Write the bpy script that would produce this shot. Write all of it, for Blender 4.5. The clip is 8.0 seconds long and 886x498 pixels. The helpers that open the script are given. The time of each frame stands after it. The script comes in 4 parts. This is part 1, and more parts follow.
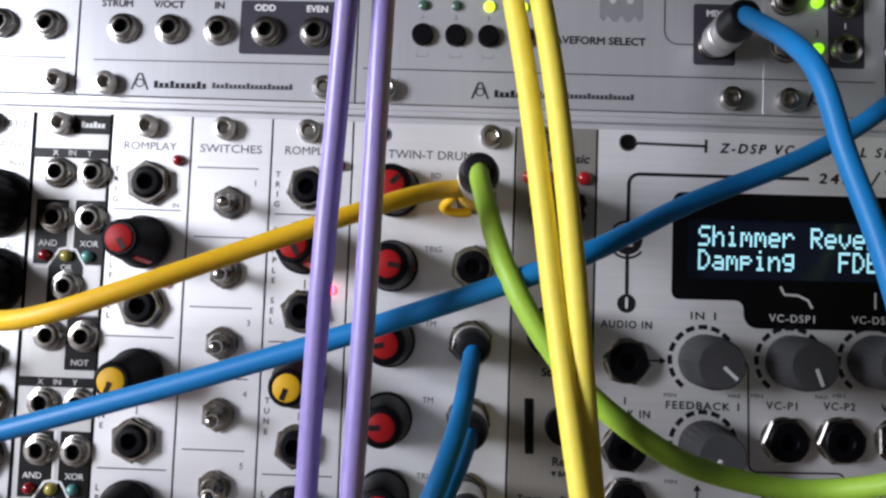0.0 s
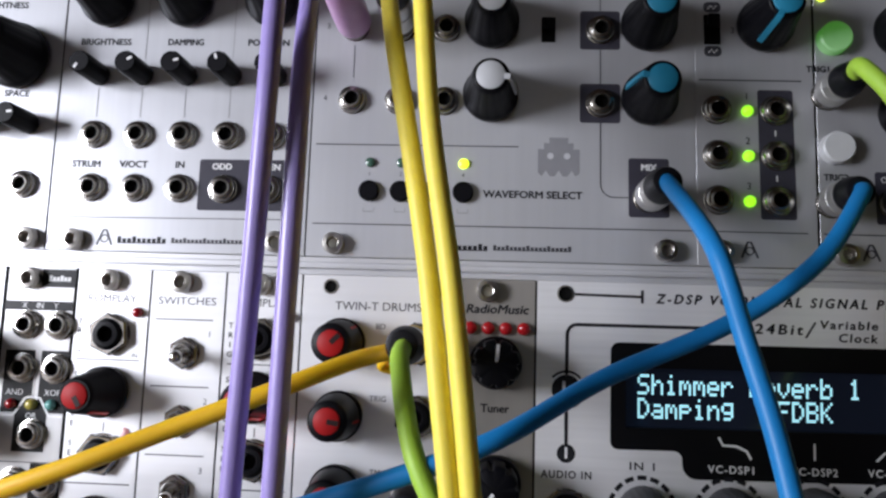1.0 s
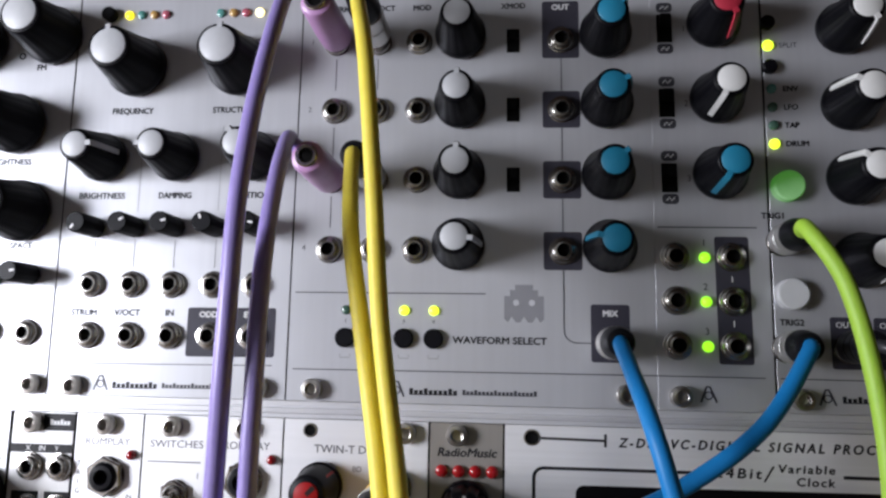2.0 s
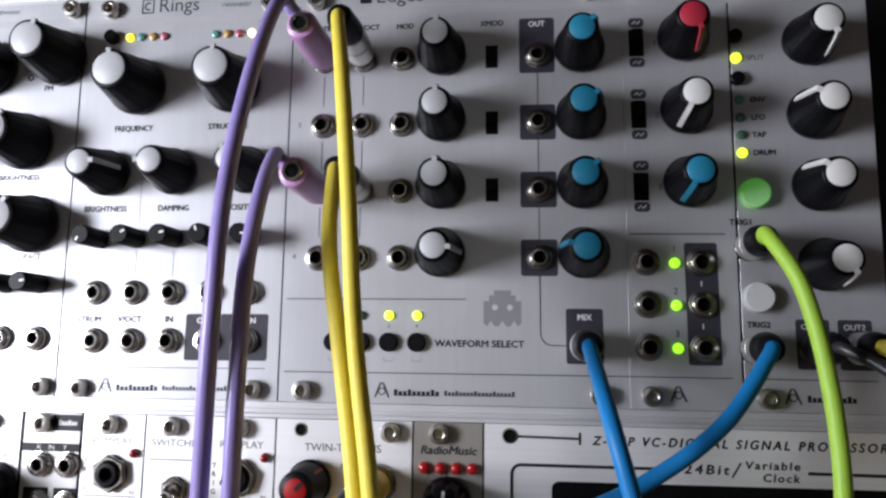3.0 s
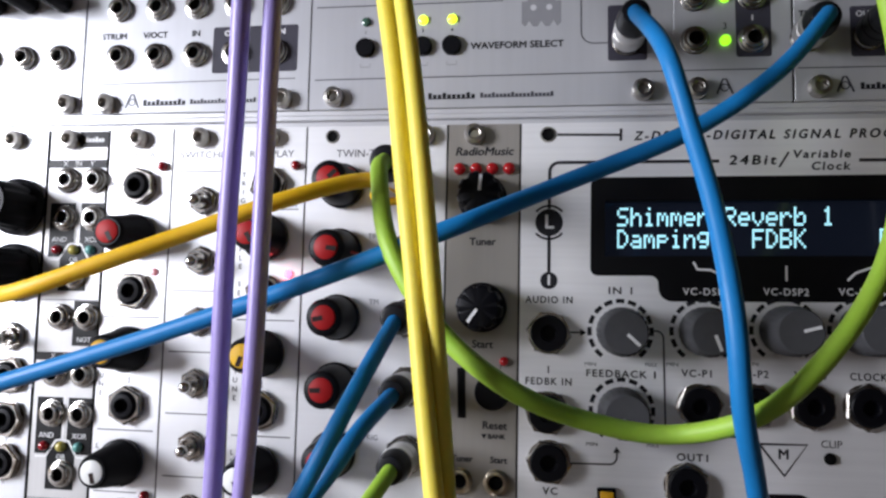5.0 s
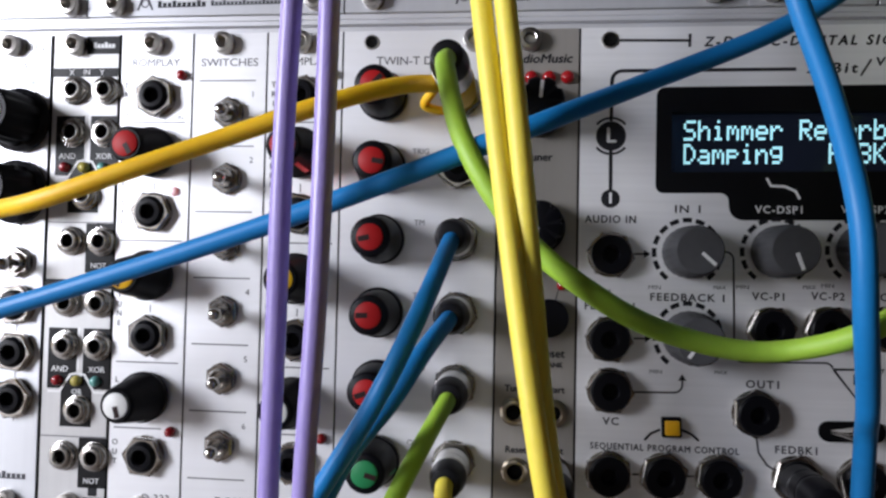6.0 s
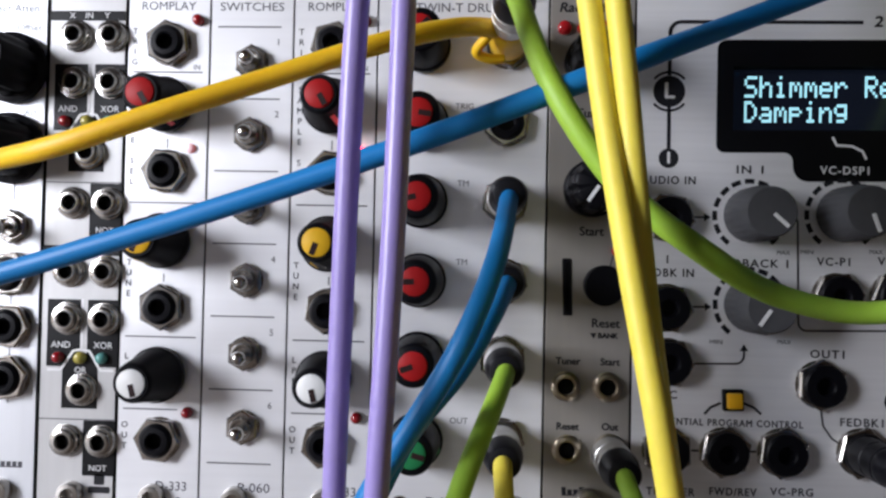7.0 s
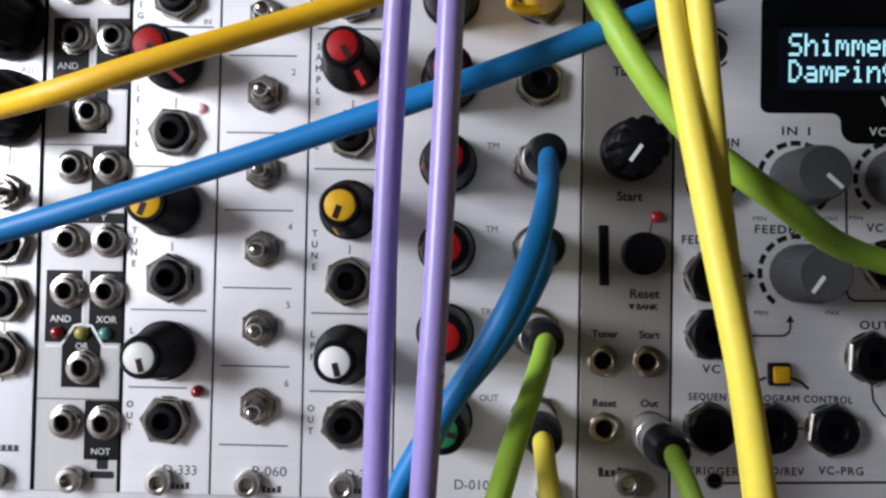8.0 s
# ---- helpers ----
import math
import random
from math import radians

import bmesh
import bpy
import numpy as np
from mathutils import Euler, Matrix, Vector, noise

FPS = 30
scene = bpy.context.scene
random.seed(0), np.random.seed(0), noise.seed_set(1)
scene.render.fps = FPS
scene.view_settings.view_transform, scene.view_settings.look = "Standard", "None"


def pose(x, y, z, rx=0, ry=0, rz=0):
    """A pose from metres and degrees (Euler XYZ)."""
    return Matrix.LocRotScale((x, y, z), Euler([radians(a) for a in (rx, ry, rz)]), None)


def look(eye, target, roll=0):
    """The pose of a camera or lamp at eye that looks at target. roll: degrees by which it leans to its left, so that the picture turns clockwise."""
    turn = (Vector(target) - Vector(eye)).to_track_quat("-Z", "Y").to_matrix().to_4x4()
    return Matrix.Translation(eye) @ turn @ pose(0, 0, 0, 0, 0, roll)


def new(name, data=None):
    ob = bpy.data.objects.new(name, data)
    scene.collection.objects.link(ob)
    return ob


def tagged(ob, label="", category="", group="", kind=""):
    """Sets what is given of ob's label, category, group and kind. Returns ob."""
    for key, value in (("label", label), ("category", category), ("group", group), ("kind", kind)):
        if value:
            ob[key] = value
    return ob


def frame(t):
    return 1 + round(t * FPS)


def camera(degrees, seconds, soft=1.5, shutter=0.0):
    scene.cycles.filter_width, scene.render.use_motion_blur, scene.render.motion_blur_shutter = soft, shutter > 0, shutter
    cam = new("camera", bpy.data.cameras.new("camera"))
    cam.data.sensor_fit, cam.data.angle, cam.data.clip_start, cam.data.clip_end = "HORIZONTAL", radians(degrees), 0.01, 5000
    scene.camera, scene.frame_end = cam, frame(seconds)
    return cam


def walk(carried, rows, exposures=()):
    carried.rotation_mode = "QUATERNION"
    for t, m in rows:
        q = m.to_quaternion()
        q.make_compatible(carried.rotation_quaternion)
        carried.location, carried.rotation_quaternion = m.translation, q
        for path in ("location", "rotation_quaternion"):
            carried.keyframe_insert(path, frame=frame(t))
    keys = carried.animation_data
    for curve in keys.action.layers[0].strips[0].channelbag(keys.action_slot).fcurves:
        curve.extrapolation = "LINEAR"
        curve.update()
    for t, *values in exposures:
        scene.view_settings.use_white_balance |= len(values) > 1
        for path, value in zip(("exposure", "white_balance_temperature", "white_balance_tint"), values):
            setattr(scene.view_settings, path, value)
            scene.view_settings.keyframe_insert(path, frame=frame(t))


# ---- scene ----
# ---------- camera; its path in centimetres ----------
cam = camera(62.9, 8.0, 2.5)
PATH = [
    (0, (2.658, -17.893, 8.639), (0.877, 81.908, 14.704), 2.01),
    (0.5, (3.895, -18.225, 9.955), (-0.477, 81.245, 19.261), 2.06),
    (1, (4.788, -18.726, 11.312), (-1.238, 80.350, 23.463), 1.83),
    (1.5, (5.588, -19.397, 12.947), (-2.264, 79.384, 26.390), 1.55),
    (2, (6.371, -20.082, 14.774), (-3.566, 78.434, 28.765), 1.08),
    (2.2, (6.536, -20.347, 15.625), (-3.545, 78.285, 28.665), 0.79),
    (3.3, (7.959, -21.059, 13.937), (-5.959, 76.981, 27.878), 0.87),
    (3.5, (8.130, -21.025, 13.007), (-6.464, 76.994, 26.399), 0.90),
    (4, (7.856, -20.761, 10.507), (-6.294, 77.317, 23.940), 1.16),
    (4.5, (7.305, -20.169, 8.595), (-6.464, 78.123, 20.799), 1.27),
    (4.7, (7.117, -19.963, 8.195), (-6.935, 78.475, 18.796), 1.29),
    (5.8, (5.182, -18.647, 6.675), (-6.618, 80.559, 11.026), 1.32),
    (6, (4.600, -18.344, 6.651), (-5.609, 81.087, 9.698), 1.17),
    (6.5, (3.520, -17.724, 6.222), (-4.012, 81.962, 8.667), 1.19),
    (7, (2.399, -17.106, 5.988), (-1.968, 82.780, 7.908), 1.16),
    (7.5, (1.693, -16.464, 5.605), (-1.319, 83.465, 7.878), 1.21),
    (8, (1.399, -16.091, 5.215), (-0.927, 83.859, 7.350), 1.08),
]
walk(cam, [(t, look(Vector(eye) / 100, Vector(target) / 100, roll)) for t, eye, target, roll in PATH],
     [(0, -0.21), (1, -0.16), (2, -0.1), (3.5, 0.02), (4.5, 0.07), (6, -0.16), (7, -0.2), (8, -0.2)])

# ---------- light ----------
world = bpy.data.worlds.new("world")
scene.world = world
world.use_nodes = True
wn = world.node_tree
sky = wn.nodes.new("ShaderNodeTexSky")
sky.sky_type, sky.sun_disc = "NISHITA", False
sky.sun_elevation, sky.sun_rotation = radians(35), radians(260)
wn.links.new(sky.outputs[0], wn.nodes["Background"].inputs[0])
wn.nodes["Background"].inputs[1].default_value = 0.1
# daylight of the window beside the rack
lamp = bpy.data.lights.new("window_light", "AREA")
lamp.shape, lamp.size, lamp.size_y = "RECTANGLE", 0.17, 0.21
lamp.energy, lamp.color = 5.8, (0.875, 0.895, 1.0)
lamp_ob = new("window_light", lamp)
lamp_ob.matrix_world = look((-0.455, -0.345, 0.172), (0.06, 0.0, 0.10))
# added fill lamp, no such window known; warm in place of room bounce
fill_lamp = bpy.data.lights.new("far_window_light", "AREA")
fill_lamp.shape, fill_lamp.size, fill_lamp.size_y = "RECTANGLE", 0.46, 0.96
fill_lamp.energy, fill_lamp.color = 0.85, (1.0, 0.88, 0.76)
fill_ob = new("far_window_light", fill_lamp)
fill_ob.matrix_world = look((-0.19, -2.31, 0.6), (-0.19, 0.0, 0.6))

# ---------- materials ----------
HP = 5.08
MM = 0.001


def mat(name, base, rough=0.5, metal=0.0, vary=0.08, scale=300.0, stretch=(1, 1, 1), bump=0.0, emit=None, power=0.0, big=40.0, coat=0.0, gloss=0.5):
    m = bpy.data.materials.new(name)
    m.use_nodes = True
    nt = m.node_tree
    b = nt.nodes["Principled BSDF"]
    b.inputs["Metallic"].default_value = metal
    b.inputs["Coat Weight"].default_value = coat
    b.inputs["Specular IOR Level"].default_value = gloss
    tc = nt.nodes.new("ShaderNodeTexCoord")
    mp = nt.nodes.new("ShaderNodeMapping")
    mp.inputs["Scale"].default_value = stretch
    nt.links.new(tc.outputs["Object"], mp.inputs[0])
    fine = nt.nodes.new("ShaderNodeTexNoise")
    fine.inputs["Scale"].default_value = scale
    fine.inputs["Detail"].default_value = 5
    wide = nt.nodes.new("ShaderNodeTexNoise")
    wide.inputs["Scale"].default_value = big
    wide.inputs["Detail"].default_value = 3
    nt.links.new(mp.outputs[0], fine.inputs["Vector"])
    nt.links.new(tc.outputs["Object"], wide.inputs["Vector"])
    mixv = nt.nodes.new("ShaderNodeMath")
    mixv.operation = "ADD"
    nt.links.new(fine.outputs["Fac"], mixv.inputs[0])
    nt.links.new(wide.outputs["Fac"], mixv.inputs[1])
    ramp = nt.nodes.new("ShaderNodeMapRange")
    ramp.inputs["From Min"].default_value, ramp.inputs["From Max"].default_value = 0.6, 1.4
    ramp.inputs["To Min"].default_value, ramp.inputs["To Max"].default_value = 1 - vary, 1 + vary
    nt.links.new(mixv.outputs[0], ramp.inputs["Value"])
    mul = nt.nodes.new("ShaderNodeVectorMath")
    mul.operation = "SCALE"
    mul.inputs[0].default_value = base
    nt.links.new(ramp.outputs[0], mul.inputs["Scale"])
    nt.links.new(mul.outputs[0], b.inputs["Base Color"])
    rr = nt.nodes.new("ShaderNodeMapRange")
    rr.inputs["To Min"].default_value, rr.inputs["To Max"].default_value = max(rough - 0.08, 0.03), rough + 0.08
    nt.links.new(wide.outputs["Fac"], rr.inputs["Value"])
    nt.links.new(rr.outputs[0], b.inputs["Roughness"])
    if bump:
        bn = nt.nodes.new("ShaderNodeBump")
        bn.inputs["Strength"].default_value = bump
        bn.inputs["Distance"].default_value = 0.0002
        nt.links.new(fine.outputs["Fac"], bn.inputs["Height"])
        nt.links.new(bn.outputs[0], b.inputs["Normal"])
    if emit:
        b.inputs["Emission Color"].default_value = (*emit, 1)
        b.inputs["Emission Strength"].default_value = power
    return m


SILVER = mat("silver anodised panel", (0.52, 0.525, 0.55), 0.42, 0.45, 0.05, 500, (1, 1, 0.03), 0.05)
WHITEAL = mat("pale anodised panel", (0.81, 0.81, 0.825), 0.42, 0.4, 0.05, 500, (0.03, 1, 1), 0.05)
BRUSHED = mat("brushed aluminium panel", (0.87, 0.865, 0.875), 0.36, 0.38, 0.07, 900, (0.02, 1, 1), 0.08)
GREYAL2 = mat("light grey panel", (0.52, 0.515, 0.51), 0.42, 0.3, 0.06, 500, (1, 1, 0.03), 0.05)
GREYAL = mat("warm grey panel", (0.318, 0.297, 0.271), 0.4, 0.4, 0.06, 500, (1, 1, 0.03), 0.05)
PALEAL = mat("pale silver panel", (0.60, 0.61, 0.63), 0.42, 0.4, 0.06, 500, (1, 1, 0.03), 0.05)
RAIL = mat("rail aluminium", (0.66, 0.66, 0.68), 0.4, 0.5, 0.06, 600, (0.02, 1, 1), 0.05)
CHROME = mat("nickel plate", (0.42, 0.395, 0.365), 0.25, 1.0, 0.10, 300)
LEVER = mat("chrome lever", (0.46, 0.44, 0.41), 0.13, 1.0, 0.05, 300)
NICKEL = mat("dull nickel ring", (0.36, 0.345, 0.325), 0.24, 1.0, 0.12, 300)
STEEL = mat("steel screw", (0.46, 0.44, 0.41), 0.28, 1.0, 0.1, 300)
GOLD = mat("tarnished brass nickel", (0.48, 0.42, 0.33), 0.3, 1.0, 0.1, 300)
BLACK = mat("black plastic", (0.003, 0.003, 0.0045), 0.42, 0, 0.2, 400, bump=0.06, gloss=0.14)
RUBBER = mat("black rubber boot", (0.004, 0.004, 0.006), 0.42, 0, 0.2, 400, bump=0.1, gloss=0.25)
# near-black: shade painted into bores, slits, holes and seams; also black switch slots
HOLE = mat("dark opening", (0.002, 0.002, 0.002), 0.8, 0, 0.2, gloss=0.1)
PRINT = mat("black print", (0.012, 0.012, 0.015), 0.5, 0, 0.15, gloss=0.25)
GREYPRINT = mat("grey print", (0.035, 0.035, 0.044), 0.5, 0, 0.1)
FAINT = mat("pale grey print", (0.30, 0.30, 0.31), 0.5, 0, 0.1)
BOXPRINT = mat("dark grey printed field", (0.040, 0.038, 0.052), 0.5, 0, 0.12, gloss=0.3)
WPRINT = mat("white print", (0.72, 0.72, 0.72), 0.5, 0, 0.08)
CAPW = mat("off-white knob cap", (0.47, 0.48, 0.495), 0.45, 0, 0.06, 400, bump=0.04)
CAPWHITE = mat("white knob cap", (0.72, 0.72, 0.70), 0.4, 0, 0.04)
CAPB = mat("teal blue knob cap", (0.015, 0.20, 0.33), 0.45, 0, 0.08)
CAPR = mat("crimson knob cap", (0.42, 0.025, 0.05), 0.45, 0, 0.08)
RED = mat("red plastic cap", (0.30, 0.007, 0.008), 0.5, 0, 0.12, gloss=0.2)
YELL = mat("amber yellow cap", (0.70, 0.40, 0.012), 0.5, 0, 0.08, gloss=0.3)
GREEN = mat("green plastic cap", (0.015, 0.17, 0.06), 0.5, 0, 0.1, gloss=0.25)
# red pointer mark; the LED's red glow on it is put into the colour
MARKGLOW = mat("bright red pointer mark", (0.75, 0.012, 0.012), 0.4, 0, 0.08, gloss=0.4)
GREYK = mat("grey knob plastic", (0.066, 0.067, 0.072), 0.5, 0, 0.12, 400, bump=0.05, gloss=0.25)
CAB = dict(purple=mat("lilac cable sheath", (0.31, 0.25, 0.53), 0.36, 0, 0.06, 500, bump=0.05),
           yellow=mat("lemon yellow cable sheath", (0.79, 0.66, 0.085), 0.54, 0, 0.06, 500, bump=0.05),
           amber=mat("amber yellow cable sheath", (0.78, 0.47, 0.008), 0.52, 0, 0.06, 500, bump=0.05),
           blue=mat("sky blue cable sheath", (0.008, 0.175, 0.45), 0.46, 0, 0.06, 500, bump=0.05, gloss=0.32),
           green=mat("lime green cable sheath", (0.32, 0.52, 0.05), 0.54, 0, 0.06, 500, bump=0.05),
           black=mat("black cable sheath", (0.02, 0.02, 0.022), 0.4, 0, 0.1, 500, bump=0.05))
# soft vinyl lets a little light through
for sheath in (CAB["purple"], CAB["yellow"], CAB["amber"], CAB["green"]):
    vinyl = sheath.node_tree.nodes["Principled BSDF"].inputs
    vinyl["Subsurface Weight"].default_value = 0.6
    vinyl["Subsurface Radius"].default_value = (1, 1, 1)
    vinyl["Subsurface Scale"].default_value = 0.0016
CAPMARK = mat("dark cap mark", (0.02, 0.008, 0.008), 0.5, 0, 0.1, gloss=0.2)
LILAC = mat("mauve plug plastic", (0.47, 0.26, 0.48), 0.35, 0, 0.06, 400)
LEDOFF = mat("dark red lens", (0.24, 0.005, 0.010), 0.15, 0, 0.1, coat=0.5)
LEDRED = mat("red lens", (0.30, 0.008, 0.012), 0.16, 0, 0.1, emit=(1, 0.03, 0.03), power=0.03, coat=0.5)
LEDHOT = mat("bright red lens", (0.8, 0.1, 0.1), 0.2, 0, 0.1, emit=(1, 0.035, 0.07), power=16.0)
LEDDIM = mat("clear faintly red lens", (0.82, 0.72, 0.72), 0.15, 0, 0.1, emit=(1, 0.05, 0.06), power=0.25, coat=0.4)
LEDYG = mat("lit yellow green lens", (0.5, 0.7, 0.05), 0.2, 0, 0.1, emit=(0.72, 1.0, 0.03), power=2.2)
LEDG = mat("lit green lens", (0.3, 0.7, 0.05), 0.2, 0, 0.1, emit=(0.35, 1.0, 0.02), power=1.3)
LEDY = mat("lit yellow lens", (0.8, 0.7, 0.05), 0.2, 0, 0.1, emit=(1.0, 0.85, 0.02), power=1.8)
LEDO = mat("lit warm lens", (0.8, 0.7, 0.4), 0.2, 0, 0.1, emit=(1.0, 0.82, 0.4), power=2.6)
LENST = mat("teal lens", (0.10, 0.30, 0.27), 0.25, 0, 0.1, coat=0.4)
LENSO = mat("ochre lens", (0.45, 0.27, 0.08), 0.25, 0, 0.1, coat=0.4)
LENSP = mat("pink lens", (0.42, 0.10, 0.14), 0.25, 0, 0.1, coat=0.4)
LENSG = mat("dull green lens", (0.05, 0.11, 0.08), 0.25, 0, 0.1, coat=0.4)
LENSY = mat("dull yellow lens", (0.35, 0.30, 0.06), 0.25, 0, 0.1, coat=0.4)
BTNG = mat("softly lit green button", (0.36, 0.55, 0.33), 0.3, 0, 0.08, emit=(0.15, 0.9, 0.05), power=0.16)
BTNW = mat("milky white button", (0.62, 0.63, 0.64), 0.3, 0, 0.04)
BTNY = mat("amber square button", (0.80, 0.42, 0.01), 0.35, 0, 0.06)
BEZEL = mat("black bezel print", (0.003, 0.003, 0.004), 0.4, 0, 0.2, gloss=0.2)
SCREEN = mat("dark display glass", (0.006, 0.008, 0.014), 0.12, 0, 0.2, emit=(0.02, 0.03, 0.06), power=0.12)
PIXEL = mat("lit display dots", (0.3, 0.6, 0.7), 0.4, 0, 0.02, emit=(0.42, 0.86, 1.0), power=1.0)
CASE = mat("black case", (0.006, 0.005, 0.005), 0.6, 0, 0.2, 200, bump=0.1)
PLASTER = mat("beige plaster", (0.36, 0.235, 0.17), 0.8, 0, 0.05, 60, bump=0.1, big=3)
WOOD = mat("brown wood", (0.17, 0.13, 0.10), 0.5, 0, 0.2, 40, (1, 8, 1), 0.1, big=3)


# ---------- mesh builders, in millimetres; a piece stands off its panel towards -y ----------
def finish(bm, name, material, smooth=35):
    bmesh.ops.recalc_face_normals(bm, faces=bm.faces)
    bmesh.ops.scale(bm, vec=(MM, MM, MM), verts=bm.verts)
    me = bpy.data.meshes.new(name)
    bm.to_mesh(me)
    bm.free()
    me.materials.append(material)
    if smooth:
        me.polygons.foreach_set("use_smooth", [True] * len(me.polygons))
        me.set_sharp_from_angle(angle=radians(smooth))
    return me


def lathe(profile, n=28, flute=0.0, flutes=0, lo=0.0, hi=99.0, bm=None):
    """Turns (radius, height) pairs round the y axis; flutes cut grooves between the heights lo and hi."""
    bm = bm or bmesh.new()
    rings = []
    for r, h in profile:
        if r < 1e-6:
            rings.append([bm.verts.new((0, -h, 0))])
            continue
        ring = []
        for i in range(n):
            a = 2 * math.pi * i / n
            q = r
            if flutes and lo <= h <= hi:
                q = r - flute * max(0.0, math.cos(a * flutes)) ** 2
            ring.append(bm.verts.new((q * math.sin(a), -h, q * math.cos(a))))
        rings.append(ring)
    for a, b in zip(rings, rings[1:]):
        for i in range(n):
            j = (i + 1) % n
            if len(a) == 1 and len(b) == 1:
                continue
            if len(a) == 1:
                bm.faces.new((a[0], b[j], b[i]))
            elif len(b) == 1:
                bm.faces.new((a[i], a[j], b[0]))
            else:
                bm.faces.new((a[i], a[j], b[j], b[i]))
    return bm


def box(x0, x1, y0, y1, z0, z1, bevel=0.0, bm=None, seg=1):
    bm = bm or bmesh.new()
    v = bmesh.ops.create_cube(bm, size=1)["verts"]
    for p in v:
        p.co = Vector((x0 if p.co.x < 0 else x1, y0 if p.co.y < 0 else y1, z0 if p.co.z < 0 else z1))
    if bevel:
        edges = list({e for p in v for e in p.link_edges})
        bmesh.ops.bevel(bm, geom=edges, offset=bevel, segments=seg, affect="EDGES", profile=0.5)
    return bm


def plate(outline, h0, h1, bm=None):
    """A flat plate of a closed outline (x, z), from the height h0 to h1 over the panel."""
    bm = bm or bmesh.new()
    low = [bm.verts.new((x, -h0, z)) for x, z in outline]
    top = [bm.verts.new((x, -h1, z)) for x, z in outline]
    bm.faces.new(low)
    bm.faces.new(top[::-1])
    n = len(outline)
    for i in range(n):
        bm.faces.new((low[i], top[i], top[(i + 1) % n], low[(i + 1) % n]))
    return bm


def rounded(x0, x1, z0, z1, r, n=5):
    out = []
    for cx, cz, a0 in ((x1 - r, z1 - r, 0), (x0 + r, z1 - r, 90), (x0 + r, z0 + r, 180), (x1 - r, z0 + r, 270)):
        for i in range(n + 1):
            a = radians(a0 + 90 * i / n)
            out.append((cx + r * math.cos(a), cz + r * math.sin(a)))
    return out


def ribbon(points, w, h0=0.02, h1=0.07):
    """A printed line of the width w along the points (x, z)."""
    bm = bmesh.new()
    pts = [Vector(p) for p in points]
    left, right = [], []
    for i, p in enumerate(pts):
        d = (pts[min(i + 1, len(pts) - 1)] - pts[max(i - 1, 0)]).normalized()
        nrm = Vector((-d.y, d.x)) * w / 2
        left.append(p + nrm)
        right.append(p - nrm)
    for i in range(len(pts) - 1):
        plate([left[i], left[i + 1], right[i + 1], right[i]], h0, h1, bm)
    bmesh.ops.remove_doubles(bm, verts=bm.verts, dist=1e-5)
    return bm


def arc(cx, cz, r, a0, a1, n=8):
    return [(cx + r * math.cos(radians(a0 + (a1 - a0) * i / n)), cz + r * math.sin(radians(a0 + (a1 - a0) * i / n))) for i in range(n + 1)]


def hexagon(r, h0, h1, cham=0.35, bm=None):
    bm = bm or bmesh.new()
    return lathe([(r * 0.55, h0), (r, h0), (r, h1 - cham), (r - cham * 1.3, h1), (r * 0.55, h1)], 6, bm=bm)


# ---------- things and parts ----------
def thing(name, label, category, x=0, y=0, z=0, group=""):
    ob = new(name)
    ob.empty_display_size = 0.01
    ob.location = (x * MM, y * MM, z * MM)
    return tagged(ob, label, category, group)


def part(name, mesh, parent, x=0, y=0, z=0, turn=0.0, label=""):
    """A mesh as one part; x, y, z in mm in its parent's own axes; turn: degrees clockwise as one faces the panel."""
    ob = new(name, mesh)
    ob.parent = parent
    ob.location = (x * MM, y * MM, z * MM)
    ob.rotation_euler = (0, radians(turn), 0)
    if label:
        tagged(ob, label)
    return ob


TEXTS = []


def words(s, x, z, h, parent, material=PRINT, align="CENTER", shear=0.0, bold=0.0, width=None, y=-0.03, name="lettering", space=1.0):
    """Printed lettering with capitals h mm high, on the line whose middle is z."""
    cu = bpy.data.curves.new(name, "FONT")
    cu.body, cu.size, cu.shear = s, h / 0.69 * MM, shear
    cu.align_x, cu.align_y = align, "CENTER"
    cu.extrude = 0.02 * MM
    cu.space_character = space
    cu.resolution_u = 3
    cu.materials.append(material)
    ob = new(name, cu)
    ob.parent = parent
    ob.location = (x * MM, y * MM, z * MM)
    ob.rotation_euler = (radians(90), 0, 0)
    TEXTS.append((ob, width, bold))
    return ob


def settle_lettering():
    """Turns all the lettering into meshes."""
    bpy.context.view_layer.update()
    graph = bpy.context.evaluated_depsgraph_get()
    for ob, width, bold in TEXTS:
        me = bpy.data.meshes.new_from_object(ob.evaluated_get(graph))
        if width and len(me.vertices):
            xs = [v.co.x for v in me.vertices]
            k = width * MM / max(max(xs) - min(xs), 1e-6)
            for v in me.vertices:
                v.co.x *= k
        if bold:
            bm = bmesh.new()
            for dx, dz, lift in ((-bold, 0, 0), (bold, 0, 0.008), (0, bold * 0.8, 0.016), (0, -bold * 0.8, 0.024)):
                first = len(bm.verts)
                bm.from_mesh(me)
                bm.verts.ensure_lookup_table()
                for v in bm.verts[first:]:
                    v.co += Vector((dx, dz, lift)) * MM
            bm.to_mesh(me)
            bm.free()
        name, par, m = ob.name.split(".")[0], ob.parent, ob.matrix_basis.copy()
        old = ob.data
        bpy.data.objects.remove(ob)
        bpy.data.curves.remove(old)
        done = new(name, me)
        done.parent = par
        done.matrix_basis = m


